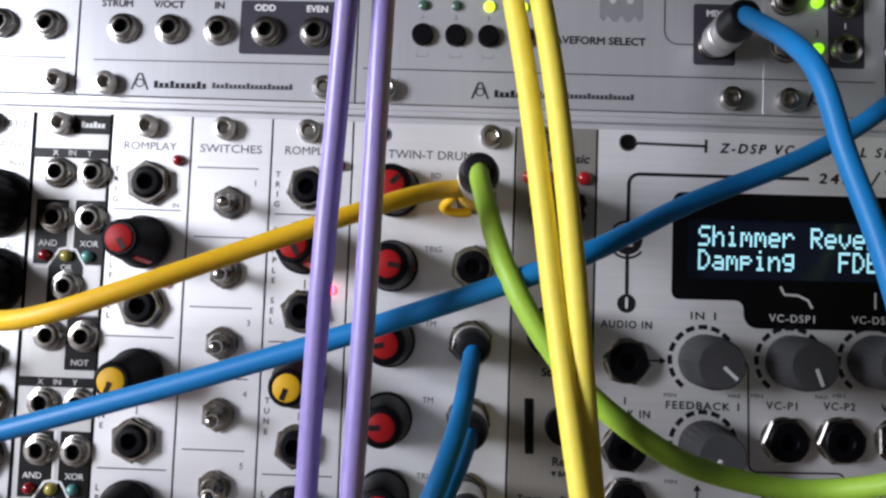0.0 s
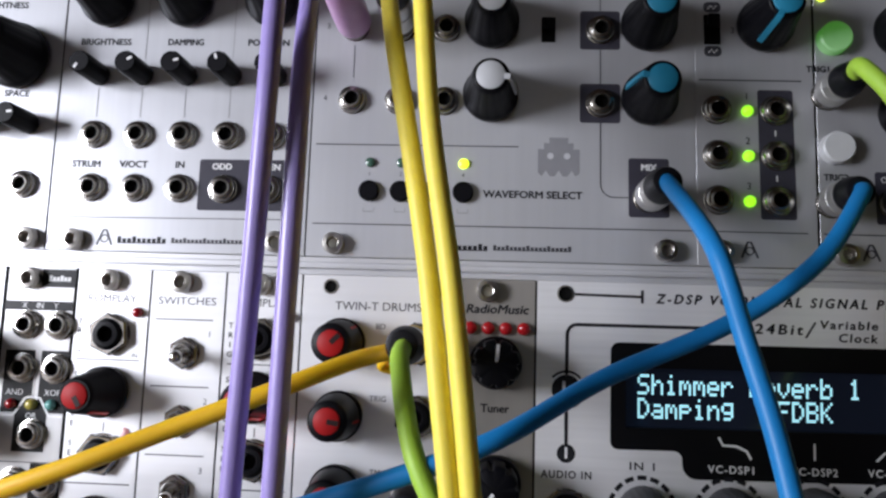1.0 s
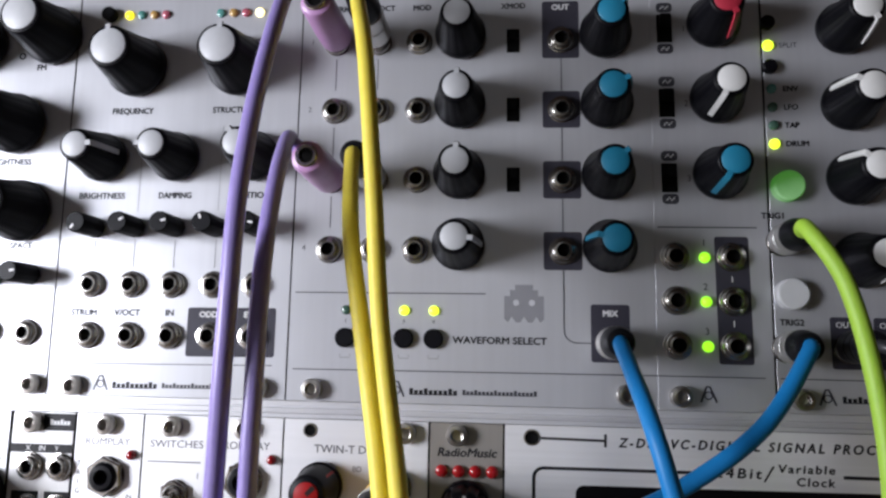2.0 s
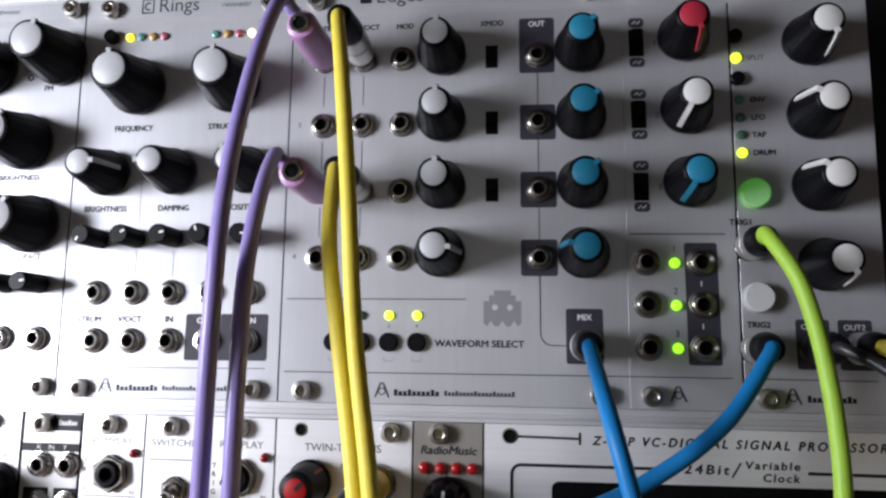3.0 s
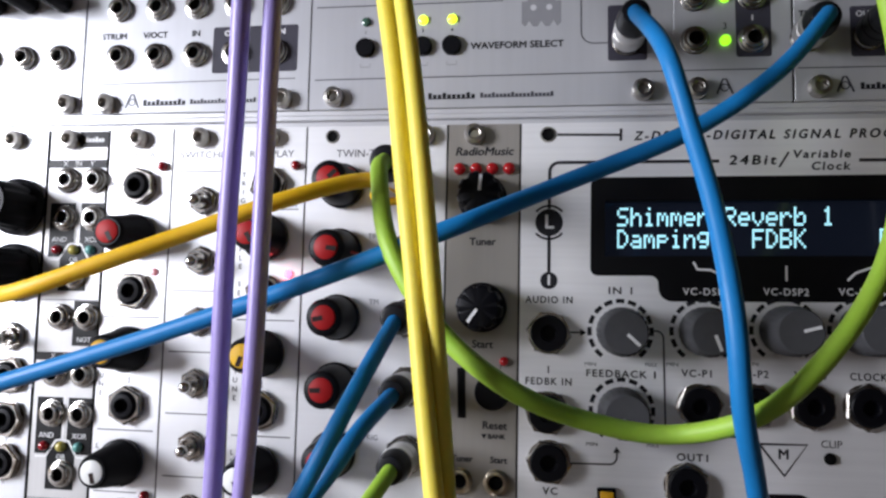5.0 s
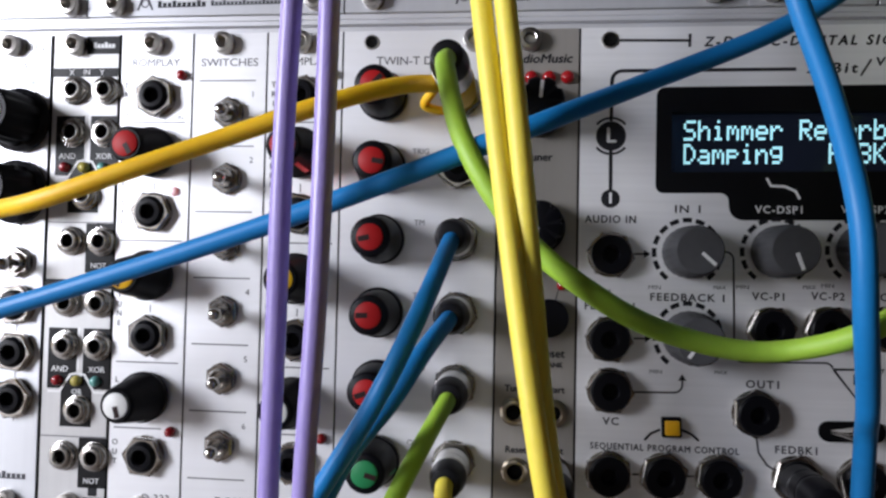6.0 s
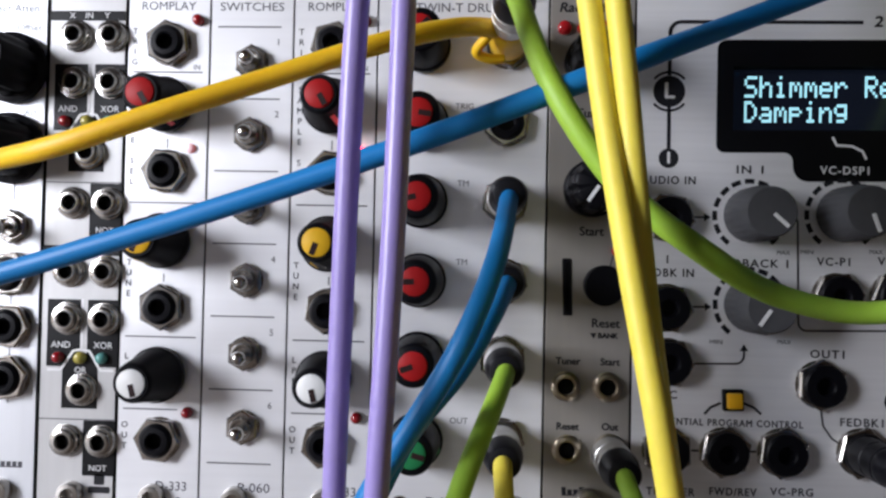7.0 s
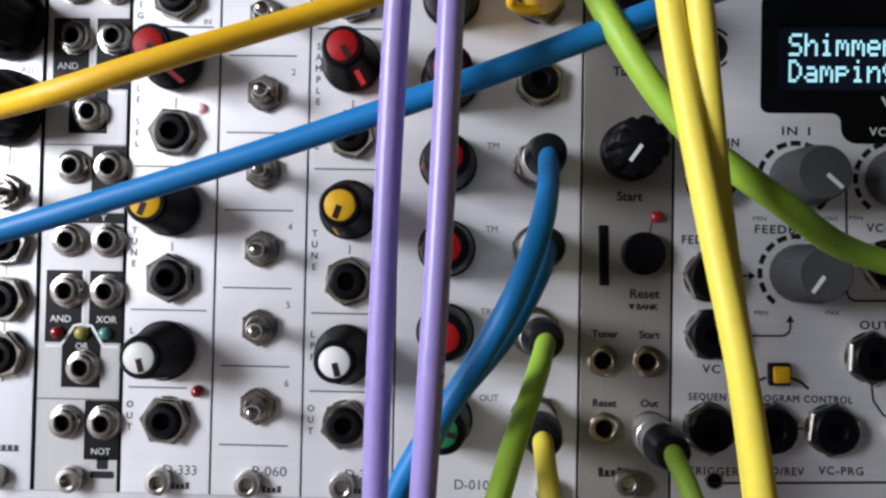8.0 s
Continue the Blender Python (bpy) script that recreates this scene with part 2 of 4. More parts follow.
# shared meshes
def stripe(path, w, lift):
    """A pointer that follows (radius, height) pairs down the front of a knob, at its turn zero (up)."""
    bm = bmesh.new()
    n = len(path)
    rows = []
    for i, (r, h) in enumerate(path):
        a, b = path[max(i - 1, 0)], path[min(i + 1, n - 1)]
        d = Vector((b[0] - a[0], b[1] - a[1])).normalized()
        nx = Vector((-d.y, d.x))
        if nx.x < 0 and nx.y < 0 or nx.y < -0.3:
            nx = -nx
        if nx.x < -0.3:
            nx = -nx
        up = Vector((r, h)) + nx * lift
        dn = Vector((r, h)) - nx * 0.5
        rows.append([bm.verts.new((s * w / 2, -q.y, q.x)) for q in (dn, up) for s in (-1, 1)])
    for a, b in zip(rows, rows[1:]):
        for i, j in ((0, 1), (1, 3), (3, 2), (2, 0)):
            bm.faces.new((a[i], a[j], b[j], b[i]))
    bm.faces.new((rows[0][0], rows[0][1], rows[0][3], rows[0][2]))
    bm.faces.new((rows[-1][0], rows[-1][1], rows[-1][3], rows[-1][2]))
    return bm


def knob_body(rb, rt, h):
    k = (rb - rt - 1.0) / (h - 4.2)
    return finish(lathe([(0, 0.8), (rb - 0.3, 0.8), (rb, 1.2), (rb, 2.8), (rb - 0.35, 3.4), (rb - 0.5, 3.9), (rb - 0.5 - k * 4, 7.9), (rt + 0.75, h - 1.6), (rt + 0.5, h - 0.6), (rt + 0.25, h - 0.15), (rt - 0.1, h), (0, h)], 96, 0.16, 16, 3.8, h - 1.0), "knob", BLACK, 40)


BODY_M = knob_body(7.3, 4.1, 16.0)
BODY_L = knob_body(9.2, 5.75, 17.0)
BODY_S = finish(lathe([(0, 0.8), (6.0, 0.8), (6.35, 1.1), (6.35, 2.6), (5.9, 3.0), (4.9, 13.4), (4.6, 14.0), (4.2, 14.3), (0, 14.3)], 60, 0.05, 20, 2.9, 13.3), "knob", BLACK, 40)
BODY_H = finish(lathe([(0, 0.8), (6.3, 0.8), (6.6, 1.1), (6.6, 2.6), (6.1, 3.1), (4.5, 13.6), (4.2, 14.2), (3.8, 14.6), (0, 14.6)], 60, 0.07, 20, 3.0, 13.5), "knob", BLACK, 40)
BODY_T = finish(lathe([(0, 0.5), (3.0, 0.5), (3.0, 10.4), (2.6, 11.0), (0, 11.0)], 40, 0.18, 10, 0.4, 10.8), "trimmer", BLACK, 40)
BODY_R = finish(lathe([(0, 0.8), (6.5, 0.8), (6.7, 1.1), (6.6, 3.6), (6.3, 4.0), (6.0, 4.1), (6.0, 4.5), (5.9, 11.6), (5.5, 12.4), (4.9, 12.8), (0, 12.8)], 128, 1.0, 8, 4.3, 12.5), "knob", BLACK, 40)
BODY_D = finish(lathe([(0, 0.8), (8.6, 0.8), (8.6, 2.0), (7.2, 2.6), (6.4, 14.0), (5.9, 14.6), (0, 14.6)], 72, 0.7, 10, 2.4, 13.5), "knob", BLACK, 40)
BODY_Z = finish(lathe([(0, 0.8), (6.2, 0.8), (6.35, 1.2), (6.2, 9.0), (5.7, 9.6), (5.55, 12.6), (5.2, 13.0), (0, 13.0)], 96, 0.3, 24, 0.9, 9.1), "knob", GREYK, 40)
POINT_M = [(3.2, 16.25), (4.75, 16.25), (5.05, 15.6), (5.85, 11.5), (6.5, 7.4), (6.85, 5.2)]
POINT_L = [(4.8, 17.25), (6.3, 17.25), (6.65, 16.5), (7.1, 13.0)]
SETS = {}


def cap_mesh(r, h, material):
    key = (r, h, material.name)
    if key not in SETS:
        SETS[key] = finish(lathe([(r, h - 0.4), (r, h + 0.25), (r - 0.3, h + 0.45), (0, h + 0.5)], 32), "cap", material)
    return SETS[key]


def pointer_mesh(path, w, lift, material):
    key = (tuple(path), w, lift, material.name)
    if key not in SETS:
        SETS[key] = finish(stripe(path, w, lift), "pointer", material, 30)
    return SETS[key]


def synth_knob(m, x, z, turn, material=CAPW, size="M", short=False):
    """Tapered black knob with a coloured cap and pointer."""
    body, r, h = (BODY_M, 3.6, 16.0) if size == "M" else (BODY_L, 5.1, 17.0)
    k = part("knob", body, m, x, 0, z, turn, "tapered black knob with a %s" % material.name)
    part("cap", cap_mesh(r, h, material), k, label=material.name)
    path = POINT_M if size == "M" else POINT_L
    part("pointer", pointer_mesh(path[:3] if short else path, 1.4, 0.2, material), k)
    return k


def small_knob(m, x, z, turn, material, tall=False):
    """Black knob with a flat coloured cap and a dark pointer on it."""
    body, r, h = (BODY_H, 3.2, 14.6) if tall else (BODY_S, 3.2, 14.3)
    k = part("knob", body, m, x, 0, z, turn, "small black knob with a %s" % material.name)
    part("cap", cap_mesh(r, h, material), k, label=material.name)
    part("pointer", pointer_mesh([(0.1, h + 0.45), (r * 0.9, h + 0.45)], 1.25, 0.12, CAPMARK), k)
    # tall red knobs: wider mark, with the LED's glow painted into its red
    part("side_mark", pointer_mesh([(r + 1.6, h - 3.0), (5.95, 3.8)], 1.1 if material is RED and tall else 0.65, 0.14, MARKGLOW if material is RED and tall else material), k)
    return k


def trimmer(m, x, z, turn):
    k = part("trimmer", BODY_T, m, x, 0, z, turn, "slim black trimmer knob")
    part("pointer", pointer_mesh([(0.8, 11.05), (2.2, 11.05)], 0.6, 0.1, WPRINT), k)


def fluted_knob(m, x, z, turn, body=None, top=12.9, material=WPRINT):
    k = part("knob", body or BODY_R, m, x, 0, z, turn, "fluted knob with a white pointer line")
    part("pointer", pointer_mesh([(0.6, top), (4.7, top)], 0.8, 0.12, material), k)
    return k


NUT_ROUND = finish(lathe([(2.0, 0), (3.9, 0), (3.9, 0.35), (3.65, 0.4), (3.65, 1.3), (3.4, 1.55), (2.95, 1.65), (2.85, 2.2), (2.6, 2.4), (1.9, 2.4), (1.7, 2.1), (1.65, 0.45)], 40, 0.12, 20, 0.42, 1.5), "jack", NICKEL, 40)
NUT_SMALL = finish(lathe([(1.9, 0), (3.5, 0), (3.5, 0.5), (3.2, 0.6), (3.2, 1.3), (2.9, 1.5), (2.2, 1.5), (1.9, 1.2), (1.85, 0.3)], 32), "jack", GOLD)
BORE = finish(lathe([(1.95, 0.4), (1.9, 0.42), (0, 0.42)], 24), "bore", HOLE)
NUT_HEX = finish(hexagon(5.6, 0.3, 2.3, bm=lathe([(3.0, 0), (5.3, 0), (5.3, 0.3), (3.0, 0.3)], 24)), "jack", CHROME, 30)
COLLAR = finish(lathe([(4.2, 0.3), (4.2, 2.2), (3.9, 2.7), (3.2, 3.4), (2.2, 3.5), (1.8, 3.1), (1.8, 0.6), (0, 0.55)], 32), "collar", BLACK)
NUT_HEXZ = finish(hexagon(6.0, 0.3, 2.0, bm=lathe([(3.0, 0), (5.6, 0), (5.6, 0.3), (3.0, 0.3)], 24)), "jack", CHROME, 30)
COLLARZ = finish(lathe([(4.8, 0.3), (4.8, 3.2), (4.4, 3.6), (2.2, 3.6), (1.9, 3.2), (1.9, 0.6), (0, 0.55)], 36), "collar", BLACK)
SCREW = finish(lathe([(2.0, 0), (2.85, 0), (2.85, 2.2), (2.6, 2.6), (1.7, 2.75), (1.45, 2.6), (1.35, 1.0), (0, 0.9)], 24), "screw", STEEL)
TOGNUT = finish(hexagon(4.2, 0.2, 1.8, bm=lathe([(3.1, 0), (4.0, 0), (4.0, 0.2), (3.1, 0.2)], 24)), "toggle_switch", CHROME, 30)
TOGBUSH = finish(lathe([(2.7, 0.2), (2.7, 2.6), (2.4, 3.0), (1.9, 3.0), (1.6, 2.2), (0, 2.2)], 24), "bushing", NICKEL)
TOGBAT = finish(lathe([(0.95, 0), (1.0, 2.4), (1.6, 5.2), (1.65, 6.0), (1.4, 6.8), (0.8, 7.3), (0, 7.45)], 22), "lever", LEVER)
LED_M = {}


def led(m, x, z, material, r=1.45, h=1.1, label=""):
    key = (material.name, r, h)
    if key not in LED_M:
        LED_M[key] = finish(lathe([(r, 0), (r, h * 0.35), (r * 0.85, h * 0.75), (r * 0.5, h), (0, h * 1.08)], 20), "led", material)
    return part("led", LED_M[key], m, x, 0, z, label=label or "small %s" % material.name)


def round_jack(m, x, z):
    j = part("jack", NUT_ROUND, m, x, 0, z, random.uniform(0, 60), "nickel jack socket with a knurled ring nut")
    part("bore", BORE, j)


def small_jack(m, x, z):
    j = part("jack", NUT_SMALL, m, x, 0, z, 0, "small tarnished jack socket")
    part("bore", BORE, j)


def hex_jack(m, x, z, big=False):
    j = part("jack", NUT_HEXZ if big else NUT_HEX, m, x, 0, z, random.uniform(0, 60), "jack socket with a hexagonal nickel nut")
    part("collar", COLLARZ if big else COLLAR, j, label="black plastic collar")


def screw(m, x, z):
    part("screw", SCREW, m, x, 0, z, random.uniform(0, 60), "steel socket screw")


def toggle(m, x, z, dip):
    t = part("toggle_switch", TOGNUT, m, x, 0, z, random.uniform(0, 60), "chrome toggle switch with a short lever")
    part("bushing", TOGBUSH, t)
    b = part("lever", TOGBAT, m, x, -2.2, z, 0, "chrome lever")
    b.parent = t
    b.location = (0, -2.2 * MM, 0)
    b.rotation_euler = Euler((radians(dip), 0, radians(9)))
    t.rotation_euler = (0, 0, 0)


def button(m, x, z, r, h, material, label):
    key = ("btn", r, h, material.name)
    if key not in SETS:
        SETS[key] = finish(lathe([(r, 0), (r, h - 0.35), (r - 0.35, h), (0, h)], 28), "button", material)
    return part("button", SETS[key], m, x, 0, z, label=label)


def field(m, x0, x1, z0, z1, material=BOXPRINT, r=0.8, name="printed_field", h=0.02):
    return part(name, finish(plate(rounded(x0, x1, z0, z1, r), 0, h), name, material, 0), m)


def rule(m, pts, w=0.3, material=GREYPRINT, name="printed_line"):
    return part(name, finish(ribbon(pts, w), name, material, 0), m)


def bars(m, x0, x1, z, h, material=PRINT, gaps=()):
    """Short plain bars in place of a maker's name."""
    edges = [x0, *gaps, x1]
    for k, (a, b) in enumerate(zip(edges[::2], edges[1::2])):
        n = max(2, round((b - a) / (h * 0.72)))
        step, low = (b - a) / n, z - h / 2
        wide = step * (0.76 if k == 0 else 0.62)
        outline = [(a, low), (b - step + wide, low)]
        for i in reversed(range(n)):
            u, top = a + step * i, z + h * (0.5 if i == 0 or (i * 7 + k) % 5 == 1 else 0.22)
            outline += [(u + wide, top), (u, top)] + ([(u, low + h * 0.14), (u - step + wide, low + h * 0.14)] if i else [])
        part("maker_mark", finish(plate(outline, 0.02, 0.05), "maker_mark", material, 0), m)


def hole(m, x, z, r=1.1):
    part("hole_rim", finish(lathe([(r + 0.45, 0), (r + 0.9, 0), (r + 0.85, 0.2), (r + 0.5, 0.22)], 24), "hole_rim", STEEL), m, x, 0, z)
    # no opening is cut; a black disc on the panel paints the hole's shade
    ring = part("screw_hole", finish(lathe([(r + 0.5, 0), (r + 0.45, 0.12), (r, 0.1), (r - 0.1, 0.04), (0, 0.04)], 28), "screw_hole", HOLE), m, x, 0, z, label="black disc standing in for the shade of an empty screw hole")
    return ring


def module(name, label, x0, x1, z0, material, seams=None, window=None):
    m = thing(name, label, "synthesizer module", 0, 0, 0, "modules in the rack")
    m.location = (0, 0, 0)
    g0, g1 = (0.18, 0.18) if seams is None else seams
    if window:
        a, b, c, d = window
        bm = bmesh.new()
        rings = []
        for y in (0.0, 2.0):
            for p, q, u, v in ((x0 + g0, x1 - g1, z0, z0 + 128.5), (a, b, c, d)):
                rings.append([bm.verts.new((px, y, pz)) for px, pz in ((p, u), (q, u), (q, v), (p, v))])
        for p, q in ((0, 1), (2, 3), (0, 2), (1, 3)):
            for i in range(4):
                bm.faces.new((rings[p][i], rings[p][(i + 1) % 4], rings[q][(i + 1) % 4], rings[q][i]))
    else:
        bm = box(x0 + g0, x1 - g1, 0.0, 2.0, z0, z0 + 128.5, 0.12)
    part("panel", finish(bm, "panel", material, 30), m, label=material.name)
    # black strips stand in for the shade in the gaps between panels
    for a, b in ((x0 + 0.01, x0 + g0), (x1 - g1, x1 - 0.01)):
        if b - a > 0.05:
            part("panel_edge", finish(box(a, b, 0.1, 1.9, z0 + 0.1, z0 + 128.4), "panel_edge", HOLE, 0), m, label="black strip painted in as the seam's shade")
    return m


LOW, TOP = 0.0, 133.35
TZ, BZ = 125.5, 3.0

# ---------- rack frame and room ----------
def structure(name, bm, material, label="", smooth=0):
    return tagged(new(name, finish(bm, name, material, smooth)), label, kind="structure")


for nm, z0, z1 in (("rail_lower", -7.0, -0.15), ("rail_middle", 128.65, 133.2), ("rail_upper", 262.0, 269.0)):
    bm = bmesh.new()
    prof = [(z0, 0.9), (z0 + (z1 - z0) * 0.22, 0.9), (z0 + (z1 - z0) * 0.25, 1.9), (z0 + (z1 - z0) * 0.36, 1.9), (z0 + (z1 - z0) * 0.39, 0.2), (z0 + (z1 - z0) * 0.56, 0.2),
            (z0 + (z1 - z0) * 0.59, 1.2), (z0 + (z1 - z0) * 0.70, 1.2), (z0 + (z1 - z0) * 0.73, 0.7), (z1, 0.7), (z1, 14.0), (z0, 14.0)]
    a = [bm.verts.new((-260.0, y, z)) for z, y in prof]
    b = [bm.verts.new((205.0, y, z)) for z, y in prof]
    for i in range(len(prof)):
        j = (i + 1) % len(prof)
        bm.faces.new((a[i], a[j], b[j], b[i]))
    bm.faces.new(a)
    bm.faces.new(b[::-1])
    structure(nm, bm, RAIL, "grooved aluminium mounting rail of the rack", 20)

case = thing("rack_case", "black wooden case behind and beside the modules", "case", 0, 0, -30)
for nm, dims in (("back", (-270, 215, 60, 66, 15, 315)), ("side", (-276, -270, -2, 66, 15, 315)), ("side", (215, 221, -2, 66, 15, 315)),
                 ("top", (-276, 221, -2, 66, 315, 321)), ("bottom", (-276, 221, -2, 66, 9, 15))):
    part(nm, finish(box(*dims, 0.5), nm, CASE, 0), case)
desk = thing("desk", "plain wooden desk that carries the rack", "desk", 0, 0, 0)
part("desktop", finish(box(-470, 700, -450, 250, -51, -21, 2), "desktop", WOOD, 30), desk)
for sx in (-450, 640):
    for sy in (-410, 190):
        part("leg", finish(box(sx, sx + 40, sy, sy + 40, -760, -51.2, 1), "leg", WOOD, 30), desk)
# unseen shell to close the room; its beige tints the bounced light warm
structure("floor", box(-480, 2500, -2300, 420, -800, -760), WOOD)
structure("ceiling", box(-480, 2500, -2300, 420, 1700, 1740), PLASTER)
structure("wall_north", box(-480, 2500, 420, 460, -760, 1700), PLASTER)
# the opening in this wall is made up to hold the fill lamp
bm = bmesh.new()
box(-480, -430, -2340, -2300, -760, 1700, bm=bm)
box(50, 2500, -2340, -2300, -760, 1700, bm=bm)
box(-430, 50, -2340, -2300, -760, 110, bm=bm)
box(-430, 50, -2340, -2300, 1090, 1700, bm=bm)
structure("wall_south", bm, PLASTER)
structure("wall_east", box(2500, 2540, -2300, 420, -760, 1700), PLASTER)
bm = bmesh.new()
box(-520, -480, -2300, -560, -760, 1700, bm=bm)
box(-520, -480, -120, 420, -760, 1700, bm=bm)
box(-520, -480, -560, -120, -760, -20, bm=bm)
box(-520, -480, -560, -120, 360, 1700, bm=bm)
structure("wall_west", bm, PLASTER)

# ---------- upper row ----------
HEAD = TOP + 120.6


def header(m, x0, x1, title, sub, tx, sx, h=4.6):
    """Grey stripe under the title line of the upper modules."""
    part("stripe", finish(plate([(x0 + 0.2, HEAD), (x1 - 0.2, HEAD), (x1 - 0.2, HEAD + 2.3), (x0 + 0.2, HEAD + 2.3)], 0, 0.02), "stripe", FAINTSTRIPE, 0), m)
    if title:
        words(title, tx, TOP + 127.0 - 0.4, h, m, GREYPRINT, "LEFT")
    if sub:
        words(sub, sx, TOP + 126.2, 1.7, m, GREYPRINT, "LEFT")


FAINTSTRIPE = mat("grey stripe print", (0.47, 0.47, 0.485), 0.45, 0.3, 0.05)


def maker(m, x, z, wide=True, dark=PRINT):
    """Outline emblem and plain bars of the maker's line."""
    rule(m, [(x - 2.0, z - 2.0), (x - 1.0, z + 0.8), (x - 0.4, z + 2.2), (x + 0.4, z + 2.2), (x + 1.0, z + 0.8), (x + 2.1, z - 2.0)], 0.55, GREYPRINT, "emblem")
    rule(m, arc(x, z - 0.2, 1.0, 0, 360, 14), 0.35, GREYPRINT, "emblem")
    if wide:
        bars(m, x + 3.6, x + 17.2, z - 0.5, 1.9, PRINT)
        bars(m, x + 18.4, x + 39.0, z - 0.5, 1.5, GREYPRINT)


# physical modelling voice, at the left end
el = module("synth_voice_module", "wide silver modular synthesizer voice with large black knobs", -48 * HP, -14 * HP, TOP, SILVER)
header(el, -48 * HP, -14 * HP, "", "modal synthesizer", -100, -113)
for x, z, t in ((-78.6, 242.0, 20), (-103, 239.5, -60), (-88.0, 214.0, 35), (-108, 214, 10), (-83.6, 187.0, 30), (-107, 187, -40), (-126, 214, 20), (-126, 187, 0), (-130, 239.5, 90)):
    synth_knob(el, x, z, t, CAPW, "L", True)
for x in (-78.8, -90.0, -101, -113):
    trimmer(el, x, 168.0, random.uniform(-120, 120))
for x in (-78.8, -90.8, -103, -115, -127):
    round_jack(el, x, 151.0)
for x in (-115, -127):
    round_jack(el, x, 166.0)
for x in (-75.5, -14 * HP - 164):
    screw(el, x, TOP + BZ), screw(el, x, TOP + TZ)
words("FM", -82.3, 232.3, 1.75, el, bold=0.1)
words("BRIGHTNESS", -89.8, 202.3, 1.75, el, bold=0.1, width=14.2)
words("SPACE", -83.3, 176.6, 1.75, el, bold=0.1, width=7)
for x in (-89.0, -75.2):
    rule(el, arc(x, 236.2, 0.9, 0, 360, 12), 0.5, PRINT, "printed_ring")
rule(el, [(-200, 142.6), (-74, 142.6)], 0.25)

# resonator
ri = module("resonator_module", "silver resonator module with tapered black knobs and jack sockets", -14 * HP, 0, TOP, SILVER)
header(ri, -14 * HP, 0, "Rings", "resonator", -47.0, -25.0)
rule(ri, [(-52.5, 257.8), (-48.7, 257.8), (-48.7, 262.2), (-52.5, 262.2), (-52.5, 257.8)], 0.5, PRINT, "emblem")
rule(ri, arc(-50.4, 260.0, 1.2, 60, 300), 0.5, PRINT, "emblem")
synth_knob(ri, -51.6, 232.4, -5, CAPW, "L", True)
synth_knob(ri, -19.4, 232.2, 4, CAPW, "L", True)
for x, t in ((-59.6, 85), (-37.2, -88), (-12.8, -30)):
    synth_knob(ri, x, 204.2, t)
for x, t in ((-60.6, -150), (-48.2, 60), (-35.9, 75), (-23.4, -20), (-10.8, 100)):
    trimmer(ri, x, 183.0, t)
    rule(ri, [(x, 179.4), (x, 171.0)], 0.22, FAINT)
    round_jack(ri, x, 166.0)
for x in (-60.0, -47.9, -35.6, -23.5, -11.2):
    round_jack(ri, x, 151.0)
field(ri, -30.4, -4.2, 145.0, 159.3)
for s, x, z in (("FREQUENCY", -52.4, 218.9), ("STRUCTURE", -20.6, 218.9), ("BRIGHTNESS", -59.8, 192.7), ("DAMPING", -37.0, 192.7), ("POSITION", -13.6, 192.7)):
    words(s, x, z, 1.75, ri, bold=0.1, width=len(s) * 1.42)
for s, x in (("STRUM", -62.0), ("V/OCT", -48.8), ("IN", -35.9)):
    words(s, x, 157.6, 1.75, ri, bold=0.1, width=len(s) * 1.55 if len(s) > 2 else 2.3)
for s, x in (("ODD", -24.2), ("EVEN", -10.9)):
    words(s, x, 157.2, 1.6, ri, WPRINT, bold=0.1, y=-0.06)
rule(ri, [(-67.2, 142.7), (-4.6, 142.7)], 0.25)
for x in (-63.0, -8.0):
    screw(ri, x, TOP + BZ), screw(ri, x, TOP + TZ)
maker(ri, -55.0, 137.0)
button(ri, -62.0, 249.6, 2.2, 2.4, BLACK, "black push button")
for x, mm in ((-56.0, LEDY), (-51.9, LENST), (-47.9, LENSO), (-44.0, LENSP), (-26.4, LENST), (-22.4, LENSO), (-18.4, LENSP), (-14.1, LEDO)):
    led(ri, x, 249.5, mm, 1.35)
for x in (-48.2, -23.4):
    rule(ri, [(x, 214.0), (x, 188.0)], 0.15, FAINT)

# four voice oscillator
ed = module("oscillator_module", "wide silver four-voice oscillator module with white and teal knobs", 0, 20 * HP, TOP, SILVER, (0.14, 0.01))
header(ed, 0, 20 * HP, "Edges", "quad chiptone audio generator", 26.5, 50.0)
field(ed, 21.4, 25.2, 257.9, 262.2, PRINT, 0.3, "emblem")
ROWZ = (239.1, 218.1, 197.2, 176.5)
for i, z in enumerate(ROWZ):
    for x in (10.5, 23.2, 35.6):
        round_jack(ed, x, z)
    synth_knob(ed, 48.0, z + 1.5, (2, 2, 2, 95)[i], CAPW)
    field(ed, 72.0, 82.8, z - 5.5, z + (12.0 if i == 0 else 5.5))
    round_jack(ed, 77.5, z)
    synth_knob(ed, 90.2, z + 1.3, (48, 62, 48, -78)[i], CAPB)
    words("1234"[i], 3.0, z + 0.5, 1.5, ed, GREYPRINT)
    if i < 3:
        rule(ed, [(77.5, z - 5.5), (77.5, ROWZ[i + 1] + 5.5)], 0.25)
        for x in (10.5, 23.2):
            rule(ed, [(x, z - 5.0), (x, ROWZ[i + 1] + 6.5)], 0.2, GREYPRINT)
        sw = part("slide_switch", finish(box(61.6, 65.4, -0.25, 0.3, z - 3.6, z + 3.6, 0.15), "slide_switch", HOLE, 30), ed, label="black slide switch")
        part("slider", finish(box(62.2, 64.8, -2.2, -0.2, z - 0.2, z + 2.8, 0.3), "slider", BLACK, 30), sw)
